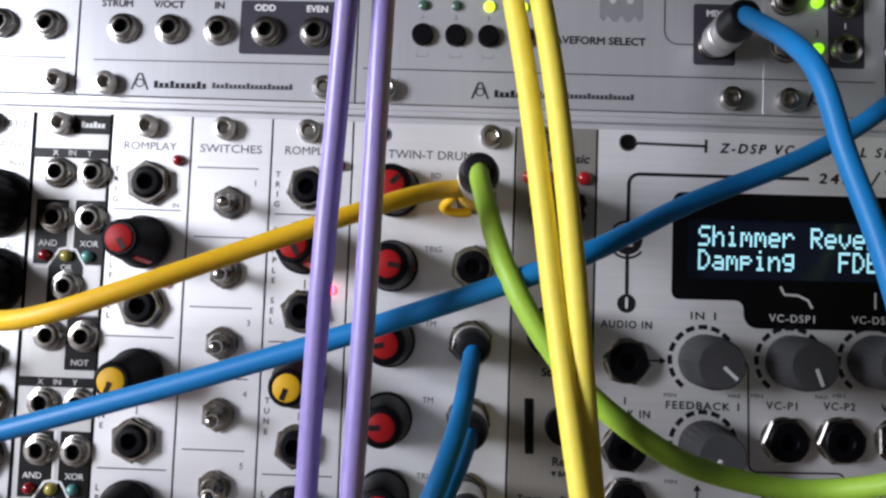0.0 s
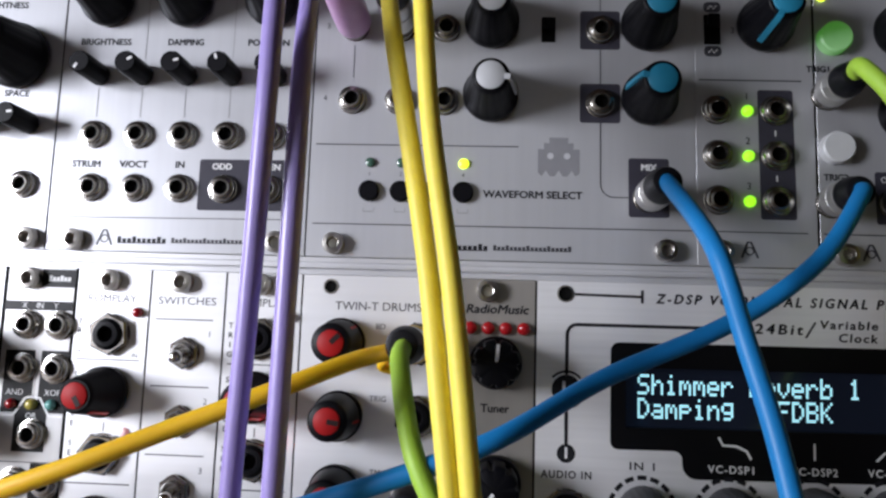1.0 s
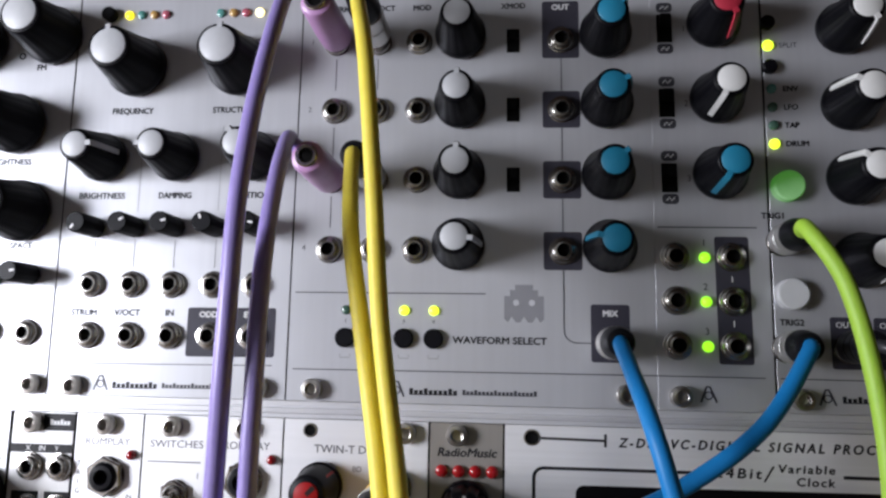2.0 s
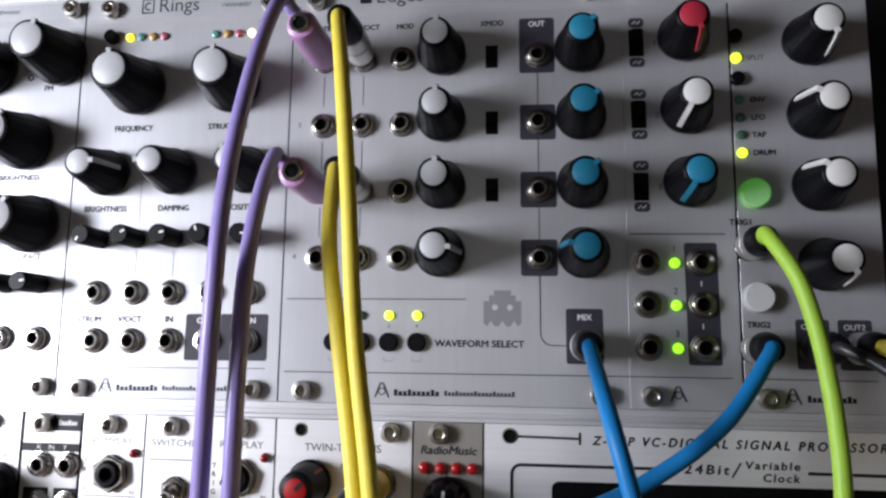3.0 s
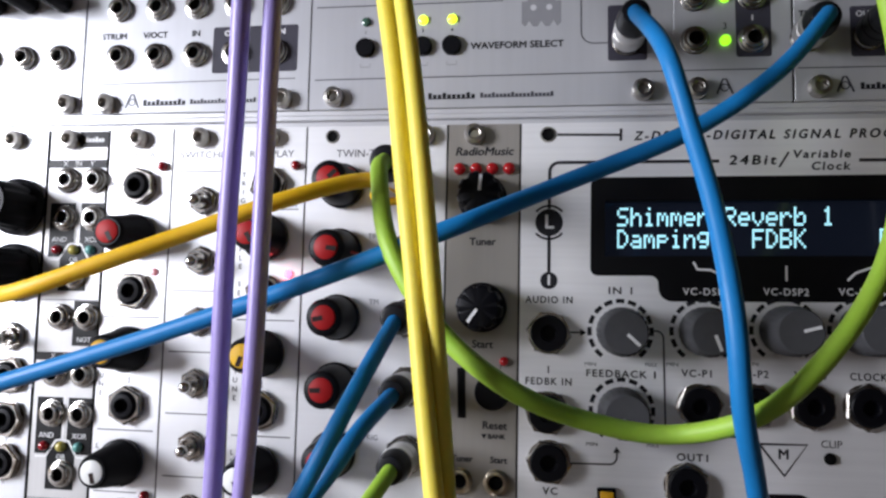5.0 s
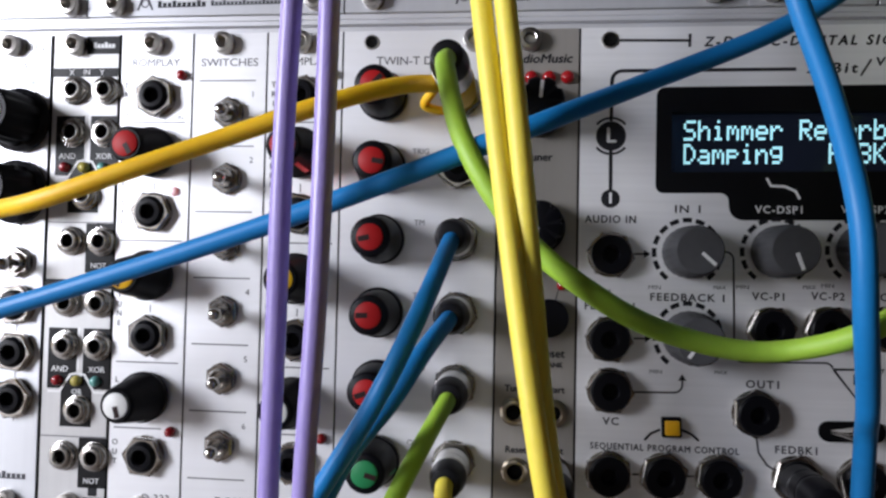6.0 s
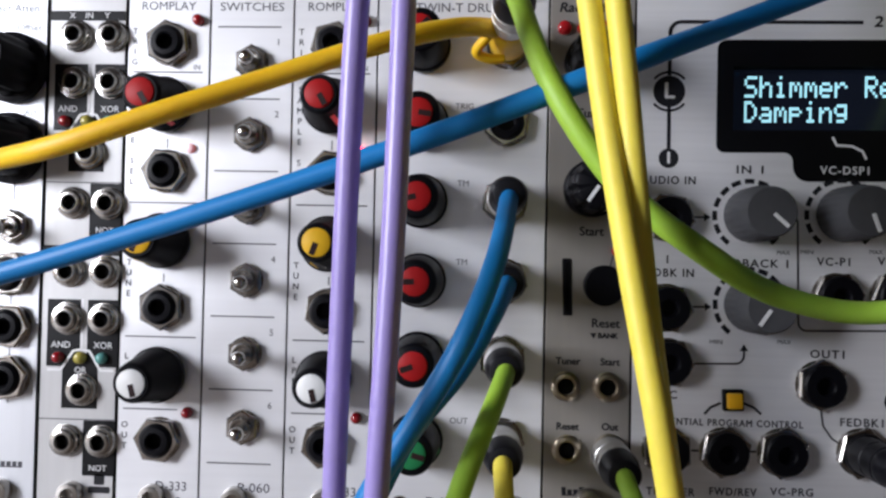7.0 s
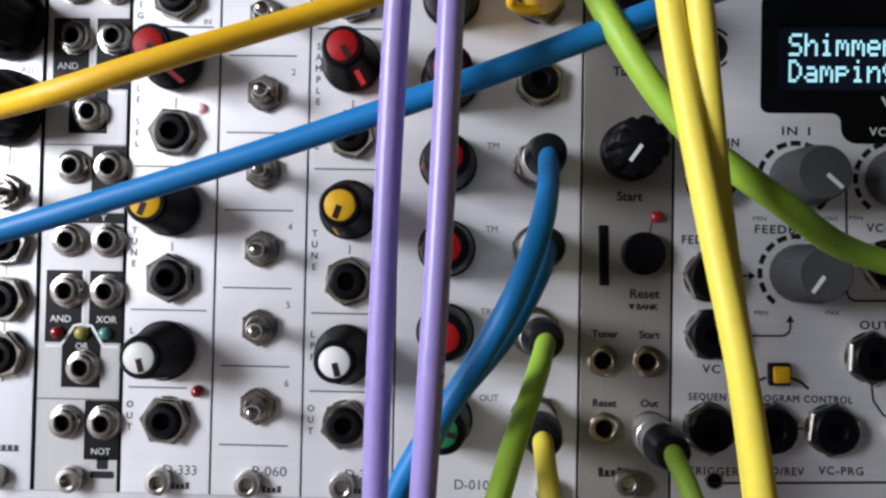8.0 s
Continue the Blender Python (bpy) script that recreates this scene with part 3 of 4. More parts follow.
for s, x in (("TRIG", 12.0), ("V/OCT", 24.4), ("MOD", 36.2), ("XMOD", 63.6)):
    words(s, x, 249.8, 1.6, ed, bold=0.1)
words("OUT", 77.4, 249.2, 1.6, ed, WPRINT, bold=0.1, y=-0.06)
rule(ed, [(1.2, 164.0), (55.8, 164.0)], 0.3)
rule(ed, [(1.4, 141.9), (104.2, 141.9)], 0.3)
rule(ed, [(77.5, 171.0), (77.5, 154.5), *arc(81.0, 154.0, 3.5, 180, 270, 6), (84.8, 150.5)], 0.3)
field(ed, 84.8, 95.4, 145.2, 161.4)
words("MIX", 90.1, 158.8, 1.6, ed, WPRINT, bold=0.1, y=-0.06)
round_jack(ed, 89.8, 150.6)
for i, x in enumerate((16.2, 24.6, 32.9, 41.3)):
    led(ed, x, 159.0, LEDYG if i > 1 else LENSG, 1.35)
    words("1234"[i], x - 0.1, 155.8, 1.1, ed, GREYPRINT)
    button(ed, x, 151.0, 2.75, 1.6, BLACK, "black round push button")
    rule(ed, [(x - 1.4, 146.4), (x - 1.4, 145.4), (x + 1.4, 145.4), (x + 1.4, 146.4)], 0.25, FAINT, "printed_icon")
words("WAVEFORM SELECT", 46.7, 150.7, 1.85, ed, align="LEFT", bold=0.1, width=25.7)
# grey scalloped emblem
pts = [(61.0, 157.0), (61.0, 163.5), (62.6, 163.5), (62.6, 165.2), (64.0, 165.2), (64.0, 166.7), (69.0, 166.7), (69.0, 165.2), (70.4, 165.2), (70.4, 163.5), (72.0, 163.5), (72.0, 157.0),
       (71.0, 156.0), (69.9, 157.6), (68.8, 156.0), (67.6, 156.0), (66.5, 157.6), (65.4, 156.0), (64.2, 156.0), (63.1, 157.6), (62.0, 156.0)]
part("emblem", finish(plate(pts, 0, 0.03), "emblem", GREYEMB := mat("mid grey print", (0.22, 0.22, 0.235), 0.5, 0, 0.08), 0), ed)
for x in (64.3, 68.7):
    for z in (161.6,):
        part("emblem_dot", finish(lathe([(0.85, 0), (0.85, 0.05), (0, 0.05)], 14), "emblem_dot", FAINTDOT := mat("pale print", (0.5, 0.5, 0.52), 0.5, 0, 0.05), 0), ed, x, 0, z)
for x in (7.5, 94.0):
    screw(ed, x, TOP + BZ), screw(ed, x, TOP + TZ)
maker(ed, 31.2, 136.6)

# attenuator
sh = module("attenuator_module", "narrow silver attenuator module with red, white and teal knobs", 20 * HP, 26 * HP, TOP, SILVER, (0.01, 0.28))
header(sh, 20 * HP, 26 * HP, "", "", 0, 0)
for i, (z, mm, t) in enumerate(((242.0, CAPR, 152), (219.6, CAPWHITE, 205), (197.6, CAPB, 205))):
    synth_knob(sh, 120.9, z + 1.2, t, mm)
    sw = part("slide_switch", finish(box(105.2, 109.6, -0.25, 0.3, z - 4.0, z + 4.4, 0.15), "slide_switch", HOLE, 30), sh, label="black slide switch")
    part("slider", finish(box(105.8, 109.0, -2.4, -0.2, z + 0.4, z + 3.9, 0.3), "slider", BLACK, 30), sw)
    for dz in (6.6, -5.9):
        field(sh, 105.2, 109.8, z + dz - 1.5, z + dz + 1.5, GREYPRINT, 1.2)
        rule(sh, [(106.3, z + dz - 0.5), (107.2, z + dz + 0.5), (107.8, z + dz - 0.5), (108.7, z + dz + 0.5)], 0.3, WPRINT, "printed_icon")
    words("123"[i], 112.8, z, 1.7, sh, GREYPRINT)
rule(sh, [(103.6, 183.6), (130.4, 183.6)], 0.35)
field(sh, 118.8, 128.0, 145.4, 181.0)
for i, z in enumerate((175.2, 162.8, 150.4)):
    round_jack(sh, 108.0, z), round_jack(sh, 123.2, z)
    led(sh, 116.0, z - 0.2, LEDG, 1.45, 1.6)
    words("123"[i], 116.0, z + 3.9, 1.8, sh, PRINT)
for z in (169.0, 156.6):
    rule(sh, [(123.2, z + 0.8), (123.2, z - 0.8)], 0.3, WPRINT)
rule(sh, [(103.2, 141.9), (130.6, 141.9)], 0.3)
screw(sh, 108.2, TOP + BZ), screw(sh, 108.2, TOP + TZ)
maker(sh, 115.6, 137.0, False)

# dual trigger module
PKR = 170.4
pk = module("trigger_module", "silver trigger module with white-capped knobs and a glowing green button", 26 * HP, PKR, TOP, SILVER, (0.28, 0.14))
header(pk, 26 * HP, PKR, "Peaks", "", 148.0, 0)
field(pk, 142.5, 147.0, 257.9, 262.2, PRINT, 0.3, "emblem")
for z, t in ((241.0, 150), (218.8, -62), (197.6, -50), (174.6, 150)):
    synth_knob(pk, 156.6, z, t, CAPWHITE)
for z in (243.3, 230.2):
    button(pk, 136.2, z, 2.0, 1.8, BLACK, "small black push button")
led(pk, 136.2, 236.7, LEDYG, 1.5)
words("SPLIT", 139.2, 236.7, 1.5, pk, GREYPRINT, "LEFT")
for s, z, mm in (("ENV", 223.8, LENST), ("LFO", 218.4, LENSG), ("TAP", 213.1, LENSG), ("DRUM", 207.7, LEDYG)):
    led(pk, 136.5, z, mm, 1.4)
    words(s, 139.6, z, 1.5, pk, PRINT, "LEFT", bold=0.1)
button(pk, 138.8, 195.2, 4.1, 3.2, BTNG, "glowing green push button")
button(pk, 138.2, 165.0, 4.1, 3.2, BTNW, "milky white push button")
round_jack(pk, 136.6, 179.6), round_jack(pk, 136.6, 150.2)
words("TRIG1", 135.0, 187.0, 1.6, pk, PRINT, bold=0.1)
words("TRIG2", 138.3, 157.2, 1.6, pk, PRINT, bold=0.1)
for s, x in (("OUT1", 152.4), ("OUT2", 163.6)):
    field(pk, x - 4.4, x + 4.6, 144.8, 159.0, HOLEFIELD := BOXPRINT)
    words(s, x, 156.8, 1.5, pk, WPRINT, y=-0.06)
    round_jack(pk, x, 150.4)
rule(pk, [(134.5, 141.9), (168.5, 141.9)], 0.3)
screw(pk, 139.4, TOP + BZ), screw(pk, 139.4, TOP + TZ)
maker(pk, 146.2, 137.0, False)
bars(pk, 150.0, 163.0, 136.6, 1.9)

# ---------- lower row ----------
of = module("offset_module", "pale offset and attenuator module with black knobs", -101.6, -80.9, LOW, PALEAL)
screw(of, -92.0, TZ), screw(of, -89.0, BZ)
words("183-2", -82.6, 125.2, 1.9, of, align="RIGHT")
words("Offset/Atten.", -82.4, 119.9, 1.9, of, align="RIGHT")
words("Offset", -82.4, 115.2, 1.7, of, align="RIGHT")
words("Att.", -82.4, 94.4, 1.7, of, align="RIGHT")
for z, t in ((105.0, 20), (85.5, 70)):
    k = fluted_knob(of, -88.6, z, t, BODY_D, 14.7)
    part("cap", cap_mesh(4.6, 14.6, CAPWHITE), k, label="white knob cap")
toggle(of, -88.0, 66.6, 6)
for z in (55.2, 42.6, 30.2):
    hex_jack(of, -87.8, z)
bars(of, -95.0, -83.6, 9.5, 2.0, GREYPRINT)
rule(of, [(-88, 79), (-88, 73)], 0.25), rule(of, [(-88, 61), (-88, 24)], 0.2)

lo = module("logic_module", "white and black logic module with small jack sockets and coloured lamps", -80.9, -61.0, LOW, GREYAL2, (0.7, 0.55))
screw(lo, -73.6, TZ), screw(lo, -71.4, BZ)
field(lo, -70.8, -61.4, 123.2, 128.0, BEZEL, 0.2)
bars(lo, -68.8, -62.6, 125.6, 1.5, WPRINT)
for dz in (0.8, -56.3):
    field(lo, -80.4, -61.6, 116.2 + dz, 118.6 + dz, BEZEL, 0.2)
    for s, x in (("X", -74.8), ("IN", -70.6), ("Y", -66.2)):
        words(s, x, 117.4 + dz, 1.4, lo, WPRINT, y=-0.05)
    for x in (-74.2, -65.2):
        round_jack(lo, x + 0.6, 112.4 + dz)
        round_jack(lo, x + 0.6, 101.0 + dz)
        field(lo, x - (4.6 if x < -70 else 3.7), x + (3.7 if x < -70 else 3.9), 89.4 + dz, 105.6 + dz, BEZEL, 0.3)
    part("printed_field", finish(plate([(-74.8, 79.4 + dz), (-66.0, 79.4 + dz), (-66.0, 89.0 + dz), (-68.6, 92.6 + dz), (-71.9, 92.6 + dz), (-74.8, 89.0 + dz)], 0, 0.035), "printed_field", BEZEL, 0), lo)
    rule(lo, [(-78.5, 88.6 + dz), (-75.2, 88.6 + dz), (-72.2, 93.2 + dz), (-70.3, 93.6 + dz), (-68.2, 93.2 + dz), (-65.4, 88.6 + dz), (-62, 88.6 + dz)], 0.6, WPRINT)
    rule(lo, [(-70.2, 105.6 + dz), (-70.2, 93.6 + dz)], 0.6, WPRINT)
    words("AND", -75.3, 94.6 + dz, 1.5, lo, WPRINT, y=-0.05)
    words("XOR", -64.9, 94.6 + dz, 1.5, lo, WPRINT, y=-0.05)
    words("OR", -70.3, 88.6 + dz, 1.4, lo, WPRINT, y=-0.09)
    led(lo, -75.8, 91.6 + dz, LEDOFFR := LEDOFF, 1.4, 1.6), led(lo, -70.3, 91.6 + dz, LENSY, 1.5, 1.6), led(lo, -65.0, 91.6 + dz, LENST, 1.4, 1.6)
    round_jack(lo, -69.6, 84.0 + dz)
    round_jack(lo, -73.2, 71.8 + dz), round_jack(lo, -64.5, 71.8 + dz)
    field(lo, -69.2, -61.4, 63.4 + dz, 76.6 + dz, BEZEL, 0.3)
    words("NOT", -65.4, 65.2 + dz, 1.4, lo, WPRINT, y=-0.05)
    rule(lo, [(-80.3, 76.8 + dz), (-61.6, 76.8 + dz)], 0.25)
field(lo, -67.6, -62.2, 3.0, 4.6, PRINT, 0.4, "maker_mark")
field(lo, -66.2, -63.6, 5.0, 7.6, PRINT, 0.4, "maker_mark")


def sampler(x0, led_hot):
    m = module("sample_player_module", "white sample player module with coloured knobs and hexagonal jack nuts", x0, x0 + 20.32, LOW, WHITEAL)
    cx = x0 + (9.8 if led_hot else 10.5)
    screw(m, x0 + 9.4, TZ), screw(m, x0 + 9.4, BZ)
    words("ROMPLAY", x0 + 9.9, 120.6, 2.0, m, GREYPRINT, width=13.2)
    for z in (111.3, 80.6, 48.0, 16.5):
        hex_jack(m, cx, z)
    small_knob(m, cx - 0.2, 96.4, 150, RED, True)
    small_knob(m, cx, 63.8, 200, YELL, True)
    small_knob(m, cx - 0.4, 32.0, 165, CAPWHITE, True)
    led(m, x0 + 17.4, 117.2, LEDOFF, 1.4, 1.8), led(m, x0 + 17.2, 22.9, LEDOFF, 1.4, 1.8)
    led(m, x0 + 16.2, 86.2, LEDHOT if led_hot else LEDDIM, 1.2, 1.0)
    for z in (104.6, 73.0, 40.8):
        rule(m, [(x0 + 1.5, z), (x0 + 18.6, z)], 0.3)
    rule(m, [(x0 + 1.5, 23.5), (x0 + 14.6, 23.5)], 0.3)
    for z0, z1 in ((88.5, 86.2), (56.0, 54.0)):
        rule(m, [(cx, z0), (cx, z1)], 0.25)
    for s, z in (("TRIG", 114.5), ("SAMPLE", 100.5), ("SEL", 83.0), ("TUNE", 58.5), ("LPF", 36.0), ("OUT", 19.6)):
        for i, c in enumerate(s):
            words(c, x0 + 1.9, z - 2.5 * i, 1.4, m, PRINT, bold=0.03)
    words("IN", x0 + 17.2, 105.8, 1.2, m, GREYPRINT)
    words("D-333", x0 + 13.6, 5.2, 2.1, m, GREYPRINT, width=7.4)
    bars(m, x0 + 11.6, x0 + 16.0, 1.9, 1.5, GREYPRINT)
    return m


sampler(-12 * HP, False)
s2 = module("switch_module", "white switch module with six chrome toggle switches", -8 * HP, -4 * HP, LOW, WHITEAL)
screw(s2, -32.0, TZ), screw(s2, -31.8, BZ)
words("SWITCHES", -30.6, 120.5, 2.0, s2, GREYPRINT, width=15.5)
for i in range(6):
    z = 107.0 - 17.4 * i
    toggle(s2, -30.2, z, (7, 6, 4, 3, 2, 0)[i])
    words(str(i + 1), -24.0, z + 5.0, 1.5, s2, GREYPRINT)
    rule(s2, [(-38.8, z + 8.7), (-23.4, z + 8.7)], 0.3)
rule(s2, [(-38.8, 11.2), (-23.4, 11.2)], 0.3)
words("P-060", -27.4, 5.4, 2.1, s2, GREYPRINT, width=7.6)
bars(s2, -29.0, -24.4, 1.6, 1.5, GREYPRINT)
sampler(-4 * HP, True)

dr = module("drum_module", "white drum module with a column of red-capped knobs beside hexagonal jacks", 0, 8 * HP, LOW, WHITEAL)
hole(dr, 7.5, TZ), screw(dr, 34.3, TZ), screw(dr, 34.3, BZ), hole(dr, 7.5, BZ)
words("TWIN-T DRUMS", 20.2, 120.5, 2.1, dr, GREYPRINT, width=22.6)
for i, z in enumerate((111.0, 92.6, 74.3, 55.7, 37.4, 18.4)):
    small_knob(dr, 11.1, z, (45, 98, 258, 268, 250, 105)[i], GREEN if i == 5 else RED)
    hex_jack(dr, 30.9, z + 0.3)
    words(("BD", "TRIG", "TM", "TM", "TRIG", "OUT")[i], 21.0, z + 4.4, 1.4, dr, GREYPRINT)
words("D-010", 17.5, 3.6, 2.1, dr, GREYPRINT, width=7.6)

ra = module("sample_radio_module", "narrow grey sample module with two fluted knobs and red lamps", 8 * HP, 12 * HP, LOW, GREYAL, (0.3, 0.3))
screw(ra, 8 * HP + 7.5, TZ), screw(ra, 8 * HP + 7.5, BZ)
words("RadioMusic", 50.8, 120.6, 2.2, ra, shear=0.2, bold=0.1, width=16.0)
for i, x in enumerate((44.0, 48.7, 53.3, 58.0)):
    led(ra, x, 115.6, LEDRED, 1.7, 1.7, "small round red lamp")
fluted_knob(ra, 50.8, 106.6, 5), fluted_knob(ra, 50.8, 76.2, 215)
for s, x, z, h in (("Tuner", 50.8, 94.6, 2.0), ("Start", 50.8, 66.0, 2.0), ("Reset", 53.9, 44.1, 2.0), ("BANK", 54.4, 41.2, 1.2), ("Tuner", 44.6, 35.2, 1.6), ("Start", 54.8, 35.0, 1.6), ("Reset", 44.0, 19.9, 1.6), ("Out", 54.3, 19.8, 1.6)):
    words(s, x, z, h, ra, bold=0.09)
part("printed_mark", finish(plate([(50.1, 41.9), (51.7, 41.9), (50.9, 40.5)], 0, 0.04), "printed_mark", PRINT, 0), ra)
led(ra, 56.8, 61.5, LEDRED, 1.3, 1.6, "small round red lamp")
rule(ra, [(56.0, 60.4), (55.2, 57.6)], 0.3)
cs = part("card_slot", finish(box(43.6, 45.9, -0.3, 0.4, 46.0, 59.6, 0.25), "card_slot", BLACK, 30), ra, label="black memory card slot")
part("slit", finish(box(44.3, 45.2, -0.4, 0.0, 47.0, 58.6), "slit", HOLE, 0), cs)
button(ra, 53.5, 53.2, 4.7, 2.6, BLACK, "large black push button")
for x, z in ((43.8, 29.4), (54.0, 29.2), (43.6, 14.6), (54.0, 14.8)):
    small_jack(ra, x, z)
bars(ra, 42.0, 50.6, 4.9, 2.0)

# effects processor
zd = module("effects_processor_module", "wide brushed aluminium effects processor with a lit text display", 12 * HP, 40 * HP, LOW, BRUSHED, None, (84.5, 175.5, 90.6, 106.2))
h = hole(zd, 68.6, 125.4, 1.3)
screw(zd, 195.0, TZ), hole(zd, 68.6, BZ), screw(zd, 195.0, BZ)
rule(zd, [(71.0, 125.3), (88.5, 125.0)], 0.7, PRINT), rule(zd, [(88.5, 123.3), (88.5, 126.8)], 0.7, PRINT)
words("Z-DSP VC-DIGITAL SIGNAL PROCESSOR", 92.0, 124.5, 2.3, zd, shear=0.25, align="LEFT", bold=0.12, width=76.5, space=1.4)
words("24Bit", 117.0, 117.2, 2.4, zd, align="LEFT", shear=0.15, bold=0.12, width=11.8, space=1.35)
rule(zd, [(130.0, 115.2), (132.4, 119.4)], 0.5, PRINT)
words("Variable", 133.4, 118.7, 2.0, zd, align="LEFT", shear=0.12, bold=0.1, width=13.8, space=1.25)
words("Clock", 138.0, 115.3, 2.0, zd, align="LEFT", shear=0.12, bold=0.1, width=9.2, space=1.25)
rule(zd, [(69.3, 104.0), (69.3, 114.8), *arc(71.9, 114.6, 2.6, 180, 90, 6), (114.6, 117.1)], 0.9, PRINT)
rule(zd, [(150.0, 116.9), (198, 116.4)], 0.9, PRINT)
rule(zd, [(69.3, 96.4), (69.3, 86.0)], 0.9, PRINT)
for r, z, s, hh in ((3.7, 100.1, "L", 3.6), (2.3, 83.8, "1", 2.6)):
    part("printed_disc", finish(lathe([(r, 0), (r, 0.03), (0, 0.03)], 32), "printed_disc", PRINT, 0), zd, 69.3, 0, z)
    words(s, 69.3, z, hh, zd, WPRINT, bold=0.14, y=-0.06)
for a0, a1 in ((40, 140), (220, 320)):
    rule(zd, arc(69.3, 100.1, 4.7, a0, a1, 10), 0.6, PRINT)
# display bezel with its lower tongue, the glass and the lit characters
left = [(130, 112.8), (82.8, 112.8), *arc(82.8, 110.6, 2.2, 90, 180, 4), (80.6, 87.2), *arc(82.6, 87.2, 2.0, 180, 270, 4), (96.0, 85.2), *arc(96.6, 83.0, 2.2, 90, 10, 4), *arc(102.4, 81.8, 3.6, 185, 270, 5),
        (130, 78.2), (130, 90.6), (84.5, 90.6), (84.5, 106.2), (130, 106.2)]
right = [(130, 112.8), (130, 106.2), (175.5, 106.2), (175.5, 90.6), (130, 90.6), (130, 78.2), *arc(154.6, 81.8, 3.6, 270, 355, 5), *arc(160.4, 83.0, 2.2, 170, 90, 4), (176.0, 85.2), (178.0, 87.0), (178.0, 110.6), (176.0, 112.8)]
bz = part("display", finish(plate(right, 0, 0.06, plate(left, 0, 0.06)), "display", BEZEL, 0), zd, label="black display bezel")
rim = bmesh.new()
for dims in ((84.3, 84.52, -0.03, 3.0, 90.4, 106.4), (175.48, 175.7, -0.03, 3.0, 90.4, 106.4), (84.52, 175.48, -0.03, 3.0, 90.4, 90.62), (84.52, 175.48, -0.03, 3.0, 106.18, 106.4)):
    box(*dims, 0.0, rim)
part("rim", finish(rim, "rim", HOLE, 0), bz, label="dark rim of the display opening")
part("glass", finish(box(84.0, 176.0, 2.6, 3.4, 90.0, 106.8), "glass", SCREEN, 0), bz, label="dark display glass")
GLYPH = {"S": "0F 10 10 0E 01 01 1E", "h": "10 10 16 19 11 11 11", "i": "04 00 0C 04 04 04 0E", "m": "00 00 1A 15 15 11 11", "e": "00 00 0E 11 1F 10 0E", "r": "00 00 16 19 10 10 10",
         "R": "1E 11 11 1E 14 12 11", "v": "00 00 11 11 11 0A 04", "b": "10 10 16 19 11 11 1E", "1": "04 0C 04 04 04 04 0E", "n": "00 00 16 19 11 11 11", "D": "1C 12 11 11 11 12 1C",
         "a": "00 00 0E 01 0F 11 0F", "p": "00 00 1E 11 1E 10 10", "g": "00 0F 11 11 0F 01 0E", "F": "1F 10 10 1E 10 10 10", "B": "1E 11 11 1E 11 11 1E", "K": "11 12 14 18 14 12 11",
         "c": "00 00 0E 10 10 11 0E", "y": "00 11 11 11 0F 01 0E"}
for line, ztop in (("Shimmer Reverb 1     1in", 104.5), ("Damping   FDBK     Decay", 98.3)):
    for wi, col in [(w, line.index(w)) for w in line.split()]:
        bm = bmesh.new()
        for ci, c in enumerate(wi):
            for rw, bits in enumerate(GLYPH[c].split()):
                for k in range(5):
                    if int(bits, 16) >> (4 - k) & 1:
                        x, z = 88.1 + 3.58 * (col + ci) + 0.6 * k, ztop - 0.76 * rw
                        plate([(x, z - 0.7), (x + 0.55, z - 0.7), (x + 0.55, z), (x, z)], -2.5, -2.45, bm)
        part("display_word", finish(bm, "display_word", PIXEL, 0), bz, label="pale blue lit dot-matrix word")
for s, x in (("VC-DSP1", 111.2), ("VC-DSP2", 131.7), ("VC-DSP3", 150.6)):
    words(s, x, 80.8, 1.8, bz, WPRINT, width=11.0, y=-0.1, bold=0.04, space=1.2)
rule_m = finish(ribbon([(108.0, 89.0), (109.0, 87.0), (112.5, 86.8), (115.0, 85.6), (116.0, 83.6)], 0.6, 0.07, 0.11), "printed_line", WPRINT, 0)
part("printed_line", rule_m, bz)
part("printed_line", finish(ribbon([(131.8, 88.0), (131.8, 83.8)], 0.5, 0.07, 0.11), "printed_line", WPRINT, 0), bz)
part("printed_line", finish(ribbon([(147.0, 84.0), (149.0, 86.0), (153.0, 87.5), (154.5, 89.0)], 0.6, 0.07, 0.11), "printed_line", WPRINT, 0), bz)


def dial(x, z, turn):
    for i in range(13):
        a = 225 - 270 * i / 12
        rule(zd, arc(x, z, 8.3, a + 7.8, a - 7.8, 4), 1.15, PRINT, "scale_mark")
    fluted_knob(zd, x, z, turn, BODY_Z, 13.1)
    words("MIN", x - 8.2, z - 8.9, 0.95, zd, GREYPRINT, width=2.9)
    words("MAX", x + 8.0, z - 8.9, 0.95, zd, GREYPRINT, width=3.0)


